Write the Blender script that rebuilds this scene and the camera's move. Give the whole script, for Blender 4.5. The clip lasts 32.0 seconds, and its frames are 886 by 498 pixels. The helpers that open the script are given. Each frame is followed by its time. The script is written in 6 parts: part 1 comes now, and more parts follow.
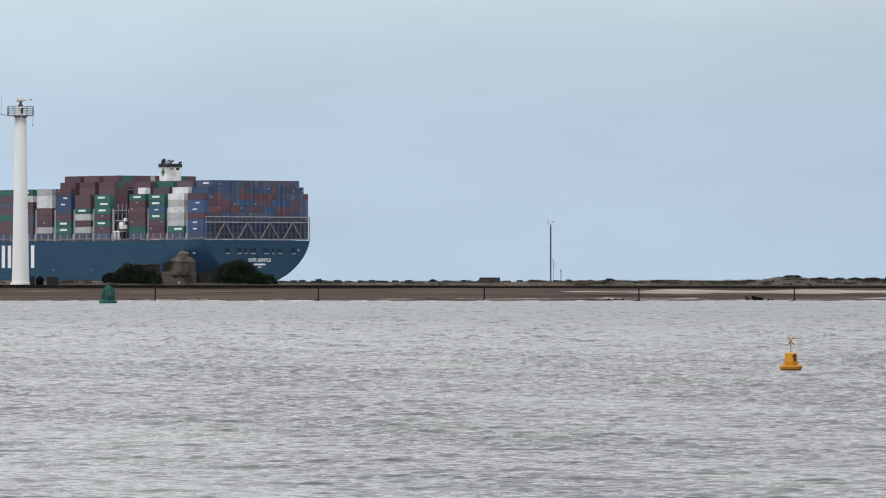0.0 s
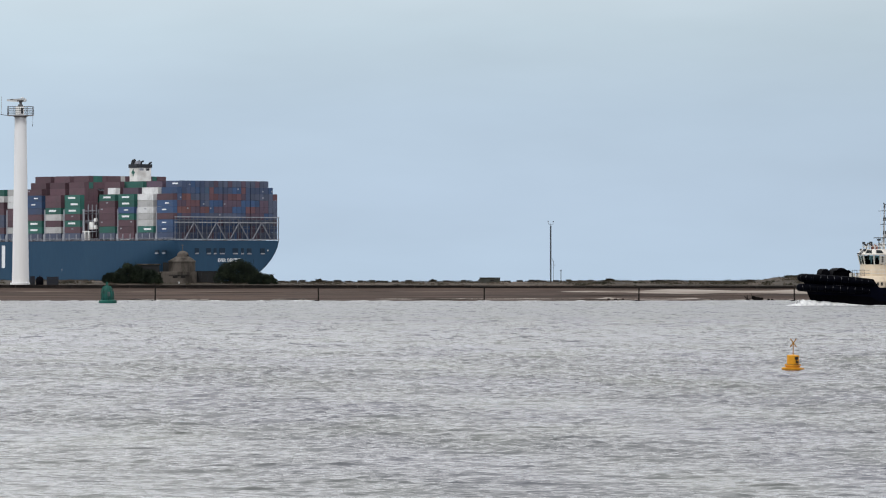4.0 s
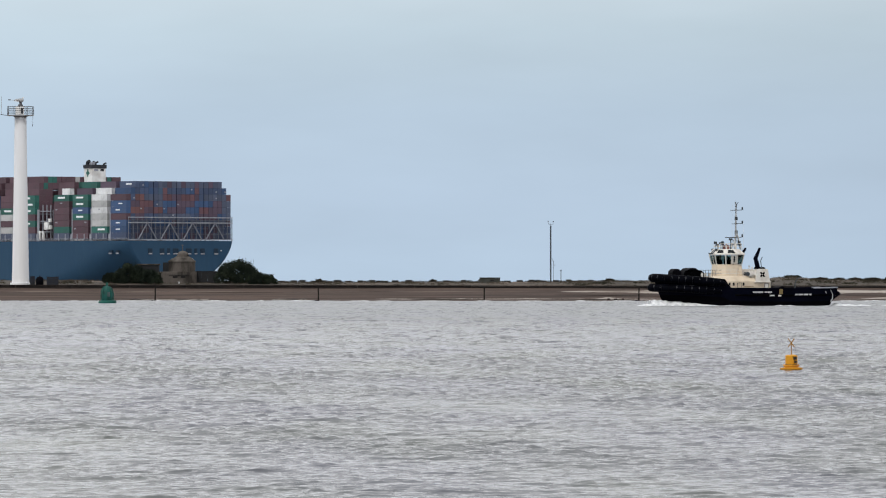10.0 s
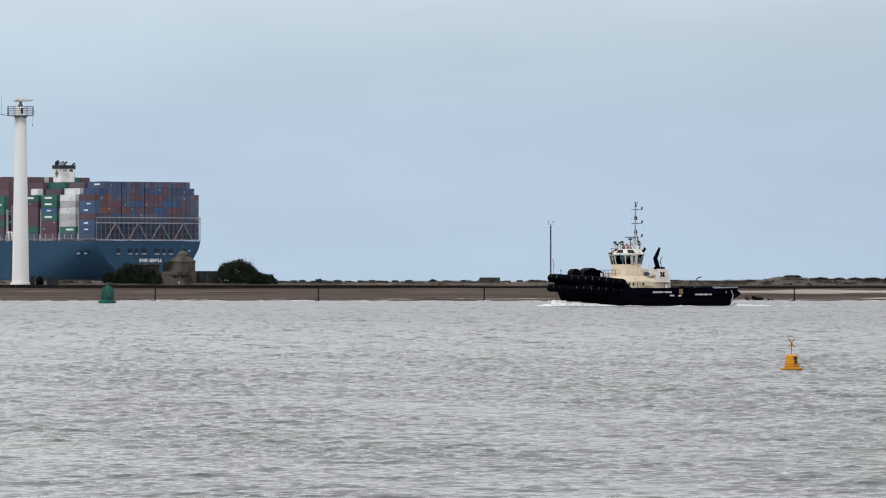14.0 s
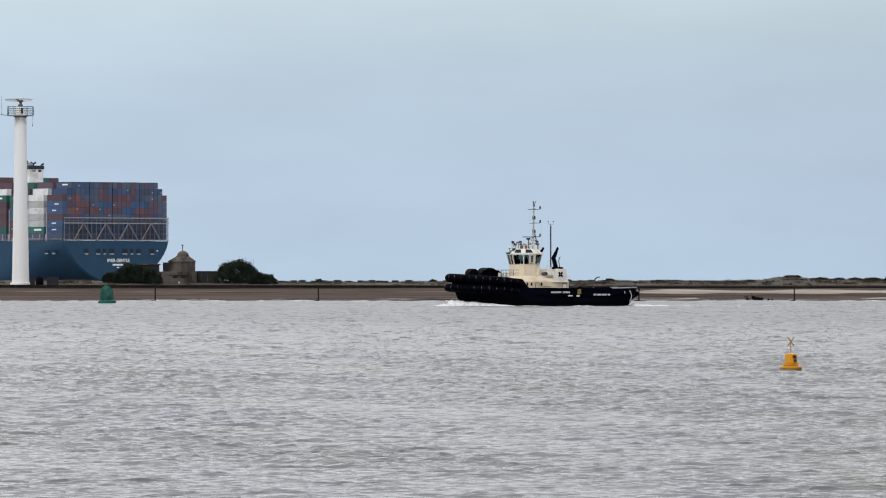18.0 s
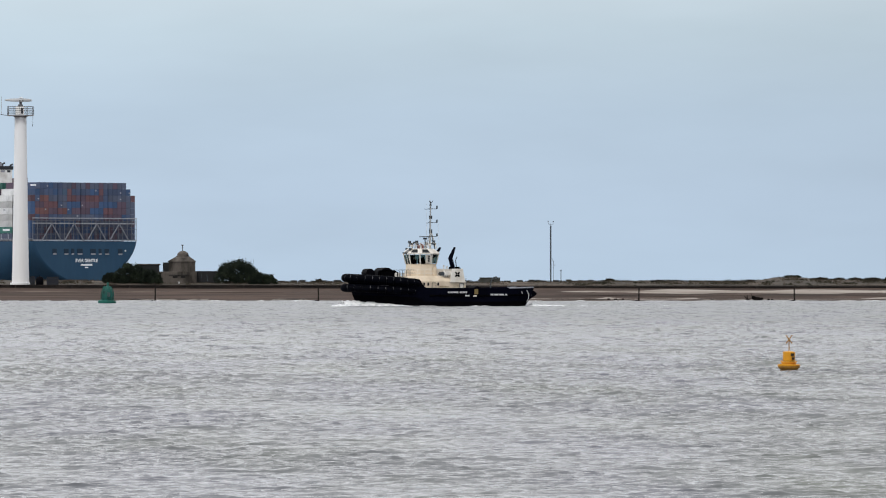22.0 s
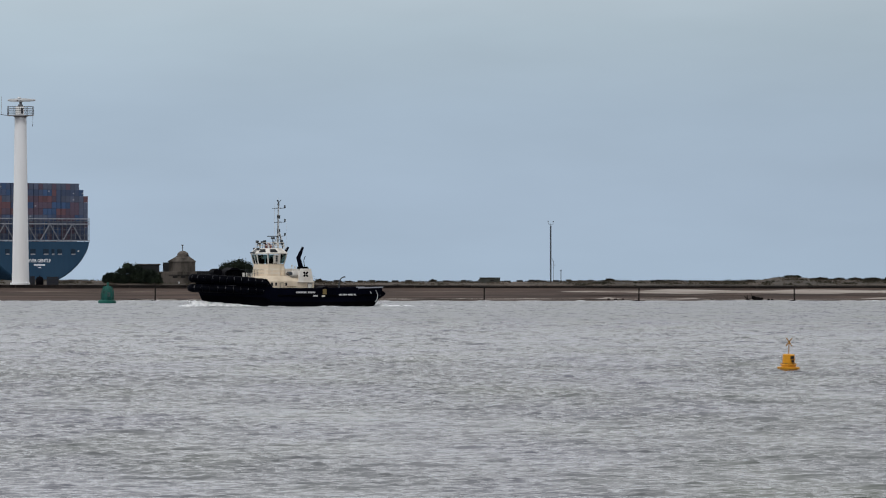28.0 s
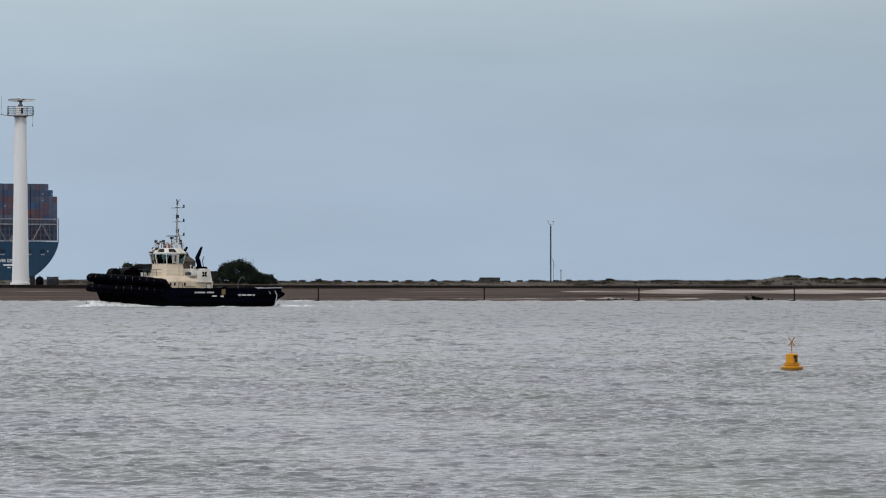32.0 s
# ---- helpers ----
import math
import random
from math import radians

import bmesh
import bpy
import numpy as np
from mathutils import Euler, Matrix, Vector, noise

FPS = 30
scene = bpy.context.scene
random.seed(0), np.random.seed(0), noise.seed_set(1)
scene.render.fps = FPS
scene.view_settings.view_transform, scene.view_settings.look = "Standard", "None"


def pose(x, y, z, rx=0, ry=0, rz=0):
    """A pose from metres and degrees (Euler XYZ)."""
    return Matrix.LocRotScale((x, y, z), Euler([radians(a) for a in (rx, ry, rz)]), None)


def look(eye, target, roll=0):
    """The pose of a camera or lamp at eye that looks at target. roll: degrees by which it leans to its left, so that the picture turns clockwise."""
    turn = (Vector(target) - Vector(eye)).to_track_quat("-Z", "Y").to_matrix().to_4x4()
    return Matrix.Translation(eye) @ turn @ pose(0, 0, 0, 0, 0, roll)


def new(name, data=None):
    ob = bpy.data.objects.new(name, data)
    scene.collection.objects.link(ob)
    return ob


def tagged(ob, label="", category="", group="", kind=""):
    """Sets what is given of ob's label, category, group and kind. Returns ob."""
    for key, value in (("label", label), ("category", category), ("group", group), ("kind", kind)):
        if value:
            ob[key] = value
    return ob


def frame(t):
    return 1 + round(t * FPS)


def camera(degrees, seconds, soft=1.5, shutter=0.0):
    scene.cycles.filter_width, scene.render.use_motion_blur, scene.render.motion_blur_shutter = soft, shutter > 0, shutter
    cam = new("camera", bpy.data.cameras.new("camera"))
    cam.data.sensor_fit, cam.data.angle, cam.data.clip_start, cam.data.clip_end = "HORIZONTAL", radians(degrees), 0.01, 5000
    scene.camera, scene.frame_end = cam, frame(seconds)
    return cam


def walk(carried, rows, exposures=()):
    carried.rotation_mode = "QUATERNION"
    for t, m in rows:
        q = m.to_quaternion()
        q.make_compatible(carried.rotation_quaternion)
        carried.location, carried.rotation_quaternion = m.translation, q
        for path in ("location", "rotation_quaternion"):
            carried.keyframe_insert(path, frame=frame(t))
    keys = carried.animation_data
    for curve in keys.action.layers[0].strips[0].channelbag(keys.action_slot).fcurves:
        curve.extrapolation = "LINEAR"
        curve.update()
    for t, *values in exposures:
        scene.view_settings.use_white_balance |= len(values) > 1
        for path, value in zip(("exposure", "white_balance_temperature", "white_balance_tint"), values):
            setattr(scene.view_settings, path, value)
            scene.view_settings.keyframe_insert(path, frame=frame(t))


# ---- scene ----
cam = camera(7.0, 32.0, soft=1.12)
EYE = pose(0, 0, 3.5, 90.268, 0, 0)
walk(cam, [(0.0, EYE), (32.0, EYE)],
     exposures=[(0.0, 0.0, 6500, 10), (22.3, 0.0, 6500, 10), (22.7, -0.22, 6440, 10), (23.2, -0.31, 6410, 10), (24.0, -0.36, 6390, 10), (32.0, -0.36, 6400, 10)])

# ---------------------------------------------------------------- world and sun
SUN_ELEVATION, SUN_TURN = 48.0, 150.0
world = bpy.data.worlds.new("overcast_sky")
scene.world = world
world.use_nodes = True
nt = world.node_tree
nt.nodes.clear()
w_out = nt.nodes.new("ShaderNodeOutputWorld")
w_sky = nt.nodes.new("ShaderNodeTexSky")
w_sky.sky_type = "NISHITA"
w_sky.sun_disc = False
w_sky.sun_elevation, w_sky.sun_rotation = radians(SUN_ELEVATION), radians(SUN_TURN)
w_bg1 = nt.nodes.new("ShaderNodeBackground")
w_bg1.inputs["Strength"].default_value = 0.1
nt.links.new(w_sky.outputs[0], w_bg1.inputs["Color"])
w_co = nt.nodes.new("ShaderNodeTexCoord")
w_sep = nt.nodes.new("ShaderNodeSeparateXYZ")
nt.links.new(w_co.outputs["Generated"], w_sep.inputs[0])
# the cloud deck: bluish near the horizon, paler and brighter overhead
w_ramp = nt.nodes.new("ShaderNodeValToRGB")
cr = w_ramp.color_ramp
cr.elements[0].position, cr.elements[0].color = 0.0, (0.495, 0.63, 0.785, 1)
cr.elements[1].position, cr.elements[1].color = 1.0, (1.05, 1.07, 1.08, 1)
for p, c in ((0.012, (0.505, 0.635, 0.79)), (0.024, (0.488, 0.612, 0.745)), (0.037, (0.555, 0.675, 0.765)), (0.05, (0.70, 0.76, 0.82)), (0.08, (0.95, 0.965, 1.0)), (0.3, (1.12, 1.13, 1.15))):
    e = cr.elements.new(p)
    e.color = (*c, 1)
nt.links.new(w_sep.outputs["Z"], w_ramp.inputs[0])
w_map = nt.nodes.new("ShaderNodeMapping")
w_map.inputs["Scale"].default_value = (14, 14, 55)
nt.links.new(w_co.outputs["Generated"], w_map.inputs[0])
w_noise = nt.nodes.new("ShaderNodeTexNoise")
w_noise.inputs["Scale"].default_value = 1.0
w_noise.inputs["Detail"].default_value = 5.0
w_noise.inputs["Roughness"].default_value = 0.5
nt.links.new(w_map.outputs[0], w_noise.inputs["Vector"])
w_rng = nt.nodes.new("ShaderNodeMapRange")
for k, v in (("From Min", 0.3), ("From Max", 0.7), ("To Min", 0.93), ("To Max", 1.07)):
    w_rng.inputs[k].default_value = v
nt.links.new(w_noise.outputs["Fac"], w_rng.inputs["Value"])
w_mul = nt.nodes.new("ShaderNodeMix")
w_mul.data_type, w_mul.blend_type = "RGBA", "MULTIPLY"
w_mul.inputs[0].default_value = 1.0
nt.links.new(w_ramp.outputs[0], w_mul.inputs[6])
nt.links.new(w_rng.outputs[0], w_mul.inputs[7])
w_bg2 = nt.nodes.new("ShaderNodeBackground")
w_bg2.inputs["Strength"].default_value = 1.0
# the deck thins a little to the west
w_side = nt.nodes.new("ShaderNodeMapRange")
w_side.interpolation_type = "SMOOTHSTEP"
for k, v in (("From Min", -0.12), ("From Max", 0.12), ("To Min", 1.07), ("To Max", 0.885)):
    w_side.inputs[k].default_value = v
nt.links.new(w_sep.outputs["X"], w_side.inputs["Value"])
w_mul2 = nt.nodes.new("ShaderNodeMix")
w_mul2.data_type, w_mul2.blend_type = "RGBA", "MULTIPLY"
w_mul2.inputs[0].default_value = 1.0
nt.links.new(w_mul.outputs[2], w_mul2.inputs[6])
nt.links.new(w_side.outputs[0], w_mul2.inputs[7])
nt.links.new(w_mul2.outputs[2], w_bg2.inputs["Color"])
w_mix = nt.nodes.new("ShaderNodeMixShader")
w_mix.inputs[0].default_value = 0.95
nt.links.new(w_bg1.outputs[0], w_mix.inputs[1])
nt.links.new(w_bg2.outputs[0], w_mix.inputs[2])
nt.links.new(w_mix.outputs[0], w_out.inputs[0])

sun_data = bpy.data.lights.new("sun", "SUN")
sun_data.energy, sun_data.angle, sun_data.color = 0.9, radians(14), (1.0, 0.96, 0.9)
sun = new("sun", sun_data)
sun.matrix_world = look((0, 0, 200), (0 + 60 * math.sin(radians(30)), 60 * math.cos(radians(30)), 200 - 60 * math.tan(radians(SUN_ELEVATION))))


# ---------------------------------------------------------------- materials
def mat(name, color, rough=0.7, metal=0.0, grain=8.0, amount=0.18, stain=0.6, bump=0.1, vary=0.0, dist=0.02, stretch=(1, 1, 1), second=None, blend=(0.45, 0.65), gloss=0.35):
    """A surface with fine grain, larger stains and relief; second: a colour that the stains turn to; vary: piece-to-piece change."""
    m = bpy.data.materials.new(name)
    m.use_nodes = True
    n, l = m.node_tree.nodes, m.node_tree.links
    b = n["Principled BSDF"]
    b.inputs["Roughness"].default_value, b.inputs["Metallic"].default_value = rough, metal
    b.inputs["Specular IOR Level"].default_value = gloss
    co = n.new("ShaderNodeTexCoord")
    mp = n.new("ShaderNodeMapping")
    mp.inputs["Scale"].default_value = stretch
    l.new(co.outputs["Object"], mp.inputs[0])
    fine, wide = n.new("ShaderNodeTexNoise"), n.new("ShaderNodeTexNoise")
    fine.inputs["Scale"].default_value, wide.inputs["Scale"].default_value = grain, stain
    fine.inputs["Detail"].default_value, wide.inputs["Detail"].default_value = 4, 5
    l.new(mp.outputs[0], fine.inputs["Vector"])
    l.new(mp.outputs[0], wide.inputs["Vector"])
    base = n.new("ShaderNodeMix")
    base.data_type = "RGBA"
    base.inputs[6].default_value = (*color, 1)
    c2 = second if second else tuple(c * (1 - amount) for c in color)
    base.inputs[7].default_value = (*c2, 1)
    rg = n.new("ShaderNodeMapRange")
    rg.inputs["From Min"].default_value, rg.inputs["From Max"].default_value = blend
    l.new(wide.outputs["Fac"], rg.inputs["Value"])
    l.new(rg.outputs[0], base.inputs[0])
    g = n.new("ShaderNodeMapRange")
    g.inputs["To Min"].default_value, g.inputs["To Max"].default_value = 1 - amount, 1 + amount
    l.new(fine.outputs["Fac"], g.inputs["Value"])
    mul = n.new("ShaderNodeMix")
    mul.data_type, mul.blend_type = "RGBA", "MULTIPLY"
    mul.inputs[0].default_value = 1.0
    l.new(base.outputs[2], mul.inputs[6])
    l.new(g.outputs[0], mul.inputs[7])
    last = mul.outputs[2]
    if vary:
        oi = n.new("ShaderNodeObjectInfo")
        hs = n.new("ShaderNodeHueSaturation")
        vr = n.new("ShaderNodeMapRange")
        vr.inputs["To Min"].default_value, vr.inputs["To Max"].default_value = 1 - vary, 1 + vary
        l.new(oi.outputs["Random"], vr.inputs["Value"])
        l.new(vr.outputs[0], hs.inputs["Value"])
        l.new(last, hs.inputs["Color"])
        last = hs.outputs[0]
    l.new(last, b.inputs["Base Color"])
    if bump:
        bp = n.new("ShaderNodeBump")
        bp.inputs["Strength"].default_value, bp.inputs["Distance"].default_value = bump, dist
        l.new(fine.outputs["Fac"], bp.inputs["Height"])
        l.new(bp.outputs[0], b.inputs["Normal"])
    return m


def water_material():
    m = bpy.data.materials.new("estuary_water")
    m.use_nodes = True
    n, l = m.node_tree.nodes, m.node_tree.links
    b = n["Principled BSDF"]
    b.inputs["Roughness"].default_value = 0.19
    b.inputs["IOR"].default_value = 1.33
    co = n.new("ShaderNodeTexCoord")
    # silt in the water: broad greenish-grey and brownish patches
    mp = n.new("ShaderNodeMapping")
    mp.inputs["Scale"].default_value = (0.16, 0.022, 1)
    l.new(co.outputs["Object"], mp.inputs[0])
    silt = n.new("ShaderNodeTexNoise")
    silt.inputs["Scale"].default_value, silt.inputs["Detail"].default_value = 1.0, 3
    l.new(mp.outputs[0], silt.inputs["Vector"])
    ramp = n.new("ShaderNodeValToRGB")
    ramp.color_ramp.elements[0].position, ramp.color_ramp.elements[0].color = 0.35, (0.110, 0.112, 0.139, 1)
    ramp.color_ramp.elements[1].position, ramp.color_ramp.elements[1].color = 0.75, (0.129, 0.140, 0.118, 1)
    l.new(silt.outputs["Fac"], ramp.inputs[0])
    l.new(ramp.outputs[0], b.inputs["Base Color"])
    # wind ripples, long along the crests
    last = None
    for scale, strength, distance in (((5.0, 3.6, 1), 0.45, 0.016), ((14.0, 10.0, 1), 0.42, 0.006)):
        q = n.new("ShaderNodeMapping")
        q.inputs["Scale"].default_value = scale
        q.inputs["Rotation"].default_value = (0, 0, 0.12)
        l.new(co.outputs["Object"], q.inputs[0])
        w = n.new("ShaderNodeTexNoise")
        w.inputs["Scale"].default_value, w.inputs["Detail"].default_value = 1.0, 3
        l.new(q.outputs[0], w.inputs["Vector"])
        bp = n.new("ShaderNodeBump")
        bp.inputs["Strength"].default_value, bp.inputs["Distance"].default_value = strength, distance
        l.new(w.outputs["Fac"], bp.inputs["Height"])
        if last:
            l.new(last, bp.inputs["Normal"])
        last = bp.outputs[0]
    # steep broken chop out in the channel, its faces tilting every way
    mp = n.new("ShaderNodeMapping")
    mp.inputs["Scale"].default_value = (0.9, 0.13, 1)
    l.new(co.outputs["Object"], mp.inputs[0])
    tilt = n.new("ShaderNodeTexNoise")
    tilt.inputs["Scale"].default_value, tilt.inputs["Detail"].default_value, tilt.inputs["Roughness"].default_value = 1.0, 5, 0.7
    l.new(mp.outputs[0], tilt.inputs["Vector"])
    mid = n.new("ShaderNodeVectorMath")
    mid.operation = "SUBTRACT"
    mid.inputs[1].default_value = (0.5, 0.5, 0.5)
    l.new(tilt.outputs["Color"], mid.inputs[0])
    flat = n.new("ShaderNodeVectorMath")
    flat.operation = "MULTIPLY"
    flat.inputs[1].default_value = (0.5, 1.5, 0.0)
    l.new(mid.outputs[0], flat.inputs[0])
    sep = n.new("ShaderNodeSeparateXYZ")
    l.new(co.outputs["Object"], sep.inputs[0])
    reach = n.new("ShaderNodeMapRange")
    reach.inputs["From Min"].default_value, reach.inputs["From Max"].default_value = 120, 300
    reach.inputs["To Min"].default_value, reach.inputs["To Max"].default_value = 0.2, 1.5
    l.new(sep.outputs["Y"], reach.inputs["Value"])
    # cat's-paws: wide patches where the chop is livelier
    mp = n.new("ShaderNodeMapping")
    mp.inputs["Scale"].default_value = (0.14, 0.014, 1)
    l.new(co.outputs["Object"], mp.inputs[0])
    paw = n.new("ShaderNodeTexNoise")
    paw.inputs["Scale"].default_value, paw.inputs["Detail"].default_value = 1.0, 3
    l.new(mp.outputs[0], paw.inputs["Vector"])
    lively = n.new("ShaderNodeMapRange")
    lively.inputs["From Min"].default_value, lively.inputs["From Max"].default_value = 0.35, 0.65
    lively.inputs["To Min"].default_value, lively.inputs["To Max"].default_value = 0.6, 1.45
    l.new(paw.outputs["Fac"], lively.inputs["Value"])
    gain = n.new("ShaderNodeMath")
    gain.operation = "MULTIPLY"
    l.new(reach.outputs[0], gain.inputs[0])
    l.new(lively.outputs[0], gain.inputs[1])
    rough = n.new("ShaderNodeMapRange")
    rough.inputs["From Min"].default_value, rough.inputs["From Max"].default_value = 150, 700
    rough.inputs["To Min"].default_value, rough.inputs["To Max"].default_value = 0.09, 0.28
    l.new(sep.outputs["Y"], rough.inputs["Value"])
    l.new(rough.outputs[0], b.inputs["Roughness"])
    sc = n.new("ShaderNodeVectorMath")
    sc.operation = "SCALE"
    l.new(flat.outputs[0], sc.inputs[0])
    l.new(gain.outputs[0], sc.inputs["Scale"])
    # small wavelets everywhere
    mp = n.new("ShaderNodeMapping")
    mp.inputs["Scale"].default_value = (2.4, 0.42, 1)
    mp.inputs["Rotation"].default_value = (0, 0, 0.03)
    l.new(co.outputs["Object"], mp.inputs[0])
    lap = n.new("ShaderNodeTexNoise")
    lap.inputs["Scale"].default_value, lap.inputs["Detail"].default_value, lap.inputs["Roughness"].default_value = 1.0, 3, 0.6
    l.new(mp.outputs[0], lap.inputs["Vector"])
    mid = n.new("ShaderNodeVectorMath")
    mid.operation = "SUBTRACT"
    mid.inputs[1].default_value = (0.5, 0.5, 0.5)
    l.new(lap.outputs["Color"], mid.inputs[0])
    small = n.new("ShaderNodeVectorMath")
    small.operation = "MULTIPLY"
    small.inputs[1].default_value = (0.25, 0.55, 0.0)
    l.new(mid.outputs[0], small.inputs[0])
    both = n.new("ShaderNodeVectorMath")
    l.new(sc.outputs[0], both.inputs[0])
    l.new(small.outputs[0], both.inputs[1])
    add = n.new("ShaderNodeVectorMath")
    l.new(last, add.inputs[0])
    l.new(both.outputs[0], add.inputs[1])
    nrm = n.new("ShaderNodeVectorMath")
    nrm.operation = "NORMALIZE"
    l.new(add.outputs[0], nrm.inputs[0])
    l.new(nrm.outputs[0], b.inputs["Normal"])
    return m


M_WATER = water_material()
M_FOAM = mat("sea_foam", (0.90, 0.91, 0.92), 0.7, grain=5, stain=1.4, amount=0.16, second=(0.62, 0.64, 0.66), bump=0.5, dist=0.1)
M_SHINGLE = mat("wet_shingle", (0.036, 0.025, 0.021), 0.95, grain=2.5, stain=0.55, amount=0.45, second=(0.100, 0.068, 0.054), bump=0.5, dist=0.08, stretch=(0.05, 1, 1), blend=(0.38, 0.62), gloss=0.15)
M_SHINGLE_WET = mat("dark_wet_shingle", (0.024, 0.017, 0.014), 0.95, grain=2.5, stain=0.5, amount=0.45, second=(0.062, 0.043, 0.034), bump=0.5, dist=0.08, stretch=(0.05, 1, 1), gloss=0.15)
M_SAND = mat("pale_sand", (0.34, 0.30, 0.265), 0.9, grain=2, stain=0.3, amount=0.2, second=(0.19, 0.155, 0.13), bump=0.3, stretch=(0.15, 1, 1))
M_SAND_DULL = mat("brown_sand", (0.125, 0.092, 0.074), 0.95, grain=2, stain=0.5, amount=0.3, second=(0.075, 0.054, 0.044), bump=0.3, stretch=(0.1, 1, 1))
M_GRASS_LAND = mat("rough_grassland", (0.046, 0.038, 0.029), 0.95, grain=1.5, stain=0.12, amount=0.35, second=(0.098, 0.071, 0.053), bump=0.6, dist=0.1, stretch=(0.4, 1, 1))
M_BLADE = mat("grass_blade", (0.058, 0.048, 0.034), 0.9, grain=3, amount=0.4, vary=0.3, second=(0.10, 0.078, 0.058))
M_DUNE_LEAF = mat("dune_shrub_leaf", (0.034, 0.034, 0.024), 0.95, grain=3, amount=0.5, stain=0.5, second=(0.06, 0.046, 0.034), bump=0, gloss=0.1)
M_WETWOOD = mat("wet_driftwood", (0.004, 0.0035, 0.003), 0.9, grain=9, amount=0.4, second=(0.009, 0.007, 0.006), gloss=0.05)
M_PEN = mat("dark_fence_paint", (0.016, 0.018, 0.026), 0.8, grain=6, amount=0.3)
# buoy body: shade in the gaps between ribs put into a darker green
M_BCAGE = mat("buoy_shaded_green", (0.004, 0.080, 0.066), 0.6, grain=3, stain=1.0, amount=0.3, second=(0.004, 0.03, 0.022))
M_LEAF = mat("bush_leaf", (0.017, 0.024, 0.018), 0.95, grain=3, amount=0.5, stain=0.5, second=(0.036, 0.048, 0.030), bump=0, gloss=0.1)
M_SCRUB = mat("scrub_leaf", (0.026, 0.026, 0.015), 0.95, grain=3, amount=0.5, stain=0.3, second=(0.05, 0.042, 0.026), bump=0)
M_BARK = mat("bark", (0.06, 0.045, 0.035), 0.95, grain=12, amount=0.4)
M_WALL_CONC = mat("sea_wall_concrete", (0.016, 0.013, 0.012), 0.95, grain=3, stain=0.4, amount=0.35, second=(0.03, 0.023, 0.02))
M_CONC = mat("old_concrete", (0.104, 0.09, 0.079), 0.95, grain=4, stain=0.35, amount=0.3, second=(0.028, 0.024, 0.02), bump=0.5, dist=0.06, stretch=(1.6, 1.6, 0.5))
M_CONC_DARK = mat("stained_concrete", (0.021, 0.022, 0.024), 0.95, grain=4, stain=0.4, amount=0.3, second=(0.018, 0.019, 0.019), bump=0.3)
M_BUNKER = mat("bunker_concrete", (0.058, 0.060, 0.054), 0.95, grain=4, stain=0.5, amount=0.3, second=(0.036, 0.038, 0.032), bump=0.3)
M_BLOCK = mat("block_concrete", (0.030, 0.029, 0.027), 0.95, grain=4, stain=0.6, amount=0.3, vary=0.25)
M_DARK = mat("dark_opening", (0.01, 0.01, 0.011), 0.9, grain=4, amount=0.2, bump=0)
M_TIMBER = mat("tarred_timber", (0.008, 0.006, 0.005), 0.95, grain=9, amount=0.4, second=(0.026, 0.018, 0.015))
M_TOWER = mat("tower_paint", (0.85, 0.86, 0.88), 0.6, grain=2, stain=0.12, amount=0.05, second=(0.77, 0.76, 0.76), stretch=(1.5, 1.5, 0.12), bump=0.05)
M_GALV = mat("galvanised_steel", (0.33, 0.33, 0.34), 0.5, 0.6, grain=10, amount=0.2)
M_STEEL_DK = mat("weathered_steel", (0.11, 0.11, 0.12), 0.6, 0.4, grain=8, amount=0.25)
M_MASTGREY = mat("mast_grey_paint", (0.048, 0.053, 0.064), 0.7, grain=8, amount=0.2)
M_LASH = mat("pale_lashing", (0.13, 0.13, 0.14), 0.7, grain=8, amount=0.3)
M_BAND = mat("fender_lashing", (0.006, 0.006, 0.006), 0.7, grain=8, amount=0.3)
# dark blue stands for the shaded mooring openings, lifted for haze
M_PORT = mat("mooring_recess", (0.011, 0.030, 0.056), 0.8, grain=2, amount=0.2, bump=0)
M_SCANNER = mat("scanner_paint", (0.56, 0.57, 0.58), 0.5, grain=6, amount=0.1)
# hull blue, its base colour lightened in place of haze
M_HULL = mat("ship_hull_paint", (0.015, 0.056, 0.112), 0.7, grain=0.6, stain=0.06, amount=0.12, second=(0.020, 0.064, 0.120), bump=0.04, stretch=(1, 1, 0.3))
M_SHIP_GREY = mat("lashing_steel", (0.32, 0.335, 0.38), 0.7, 0.0, grain=1, amount=0.15, second=(0.27, 0.28, 0.315))
M_LASH_THIN = mat("lashing_bar_steel", (0.15, 0.16, 0.19), 0.7, grain=1, amount=0.15, second=(0.12, 0.125, 0.15))
M_LASH_BRACE = mat("lashing_brace_steel", (0.215, 0.228, 0.27), 0.7, grain=1, amount=0.15, second=(0.18, 0.19, 0.225))
M_SHIP_WHITE = mat("ship_white_paint", (0.85, 0.85, 0.84), 0.5, grain=1, stain=0.2, amount=0.08, second=(0.62, 0.60, 0.57))
M_SHIP_DECK = mat("ship_deck_paint", (0.12, 0.06, 0.05), 0.8, grain=1, amount=0.2)
M_SHIP_DARK = mat("ship_dark_steel", (0.03, 0.034, 0.042), 0.7, grain=1, amount=0.2)
M_LETTER = mat("white_lettering", (0.86, 0.88, 0.9), 0.5, grain=2, amount=0.06, bump=0)
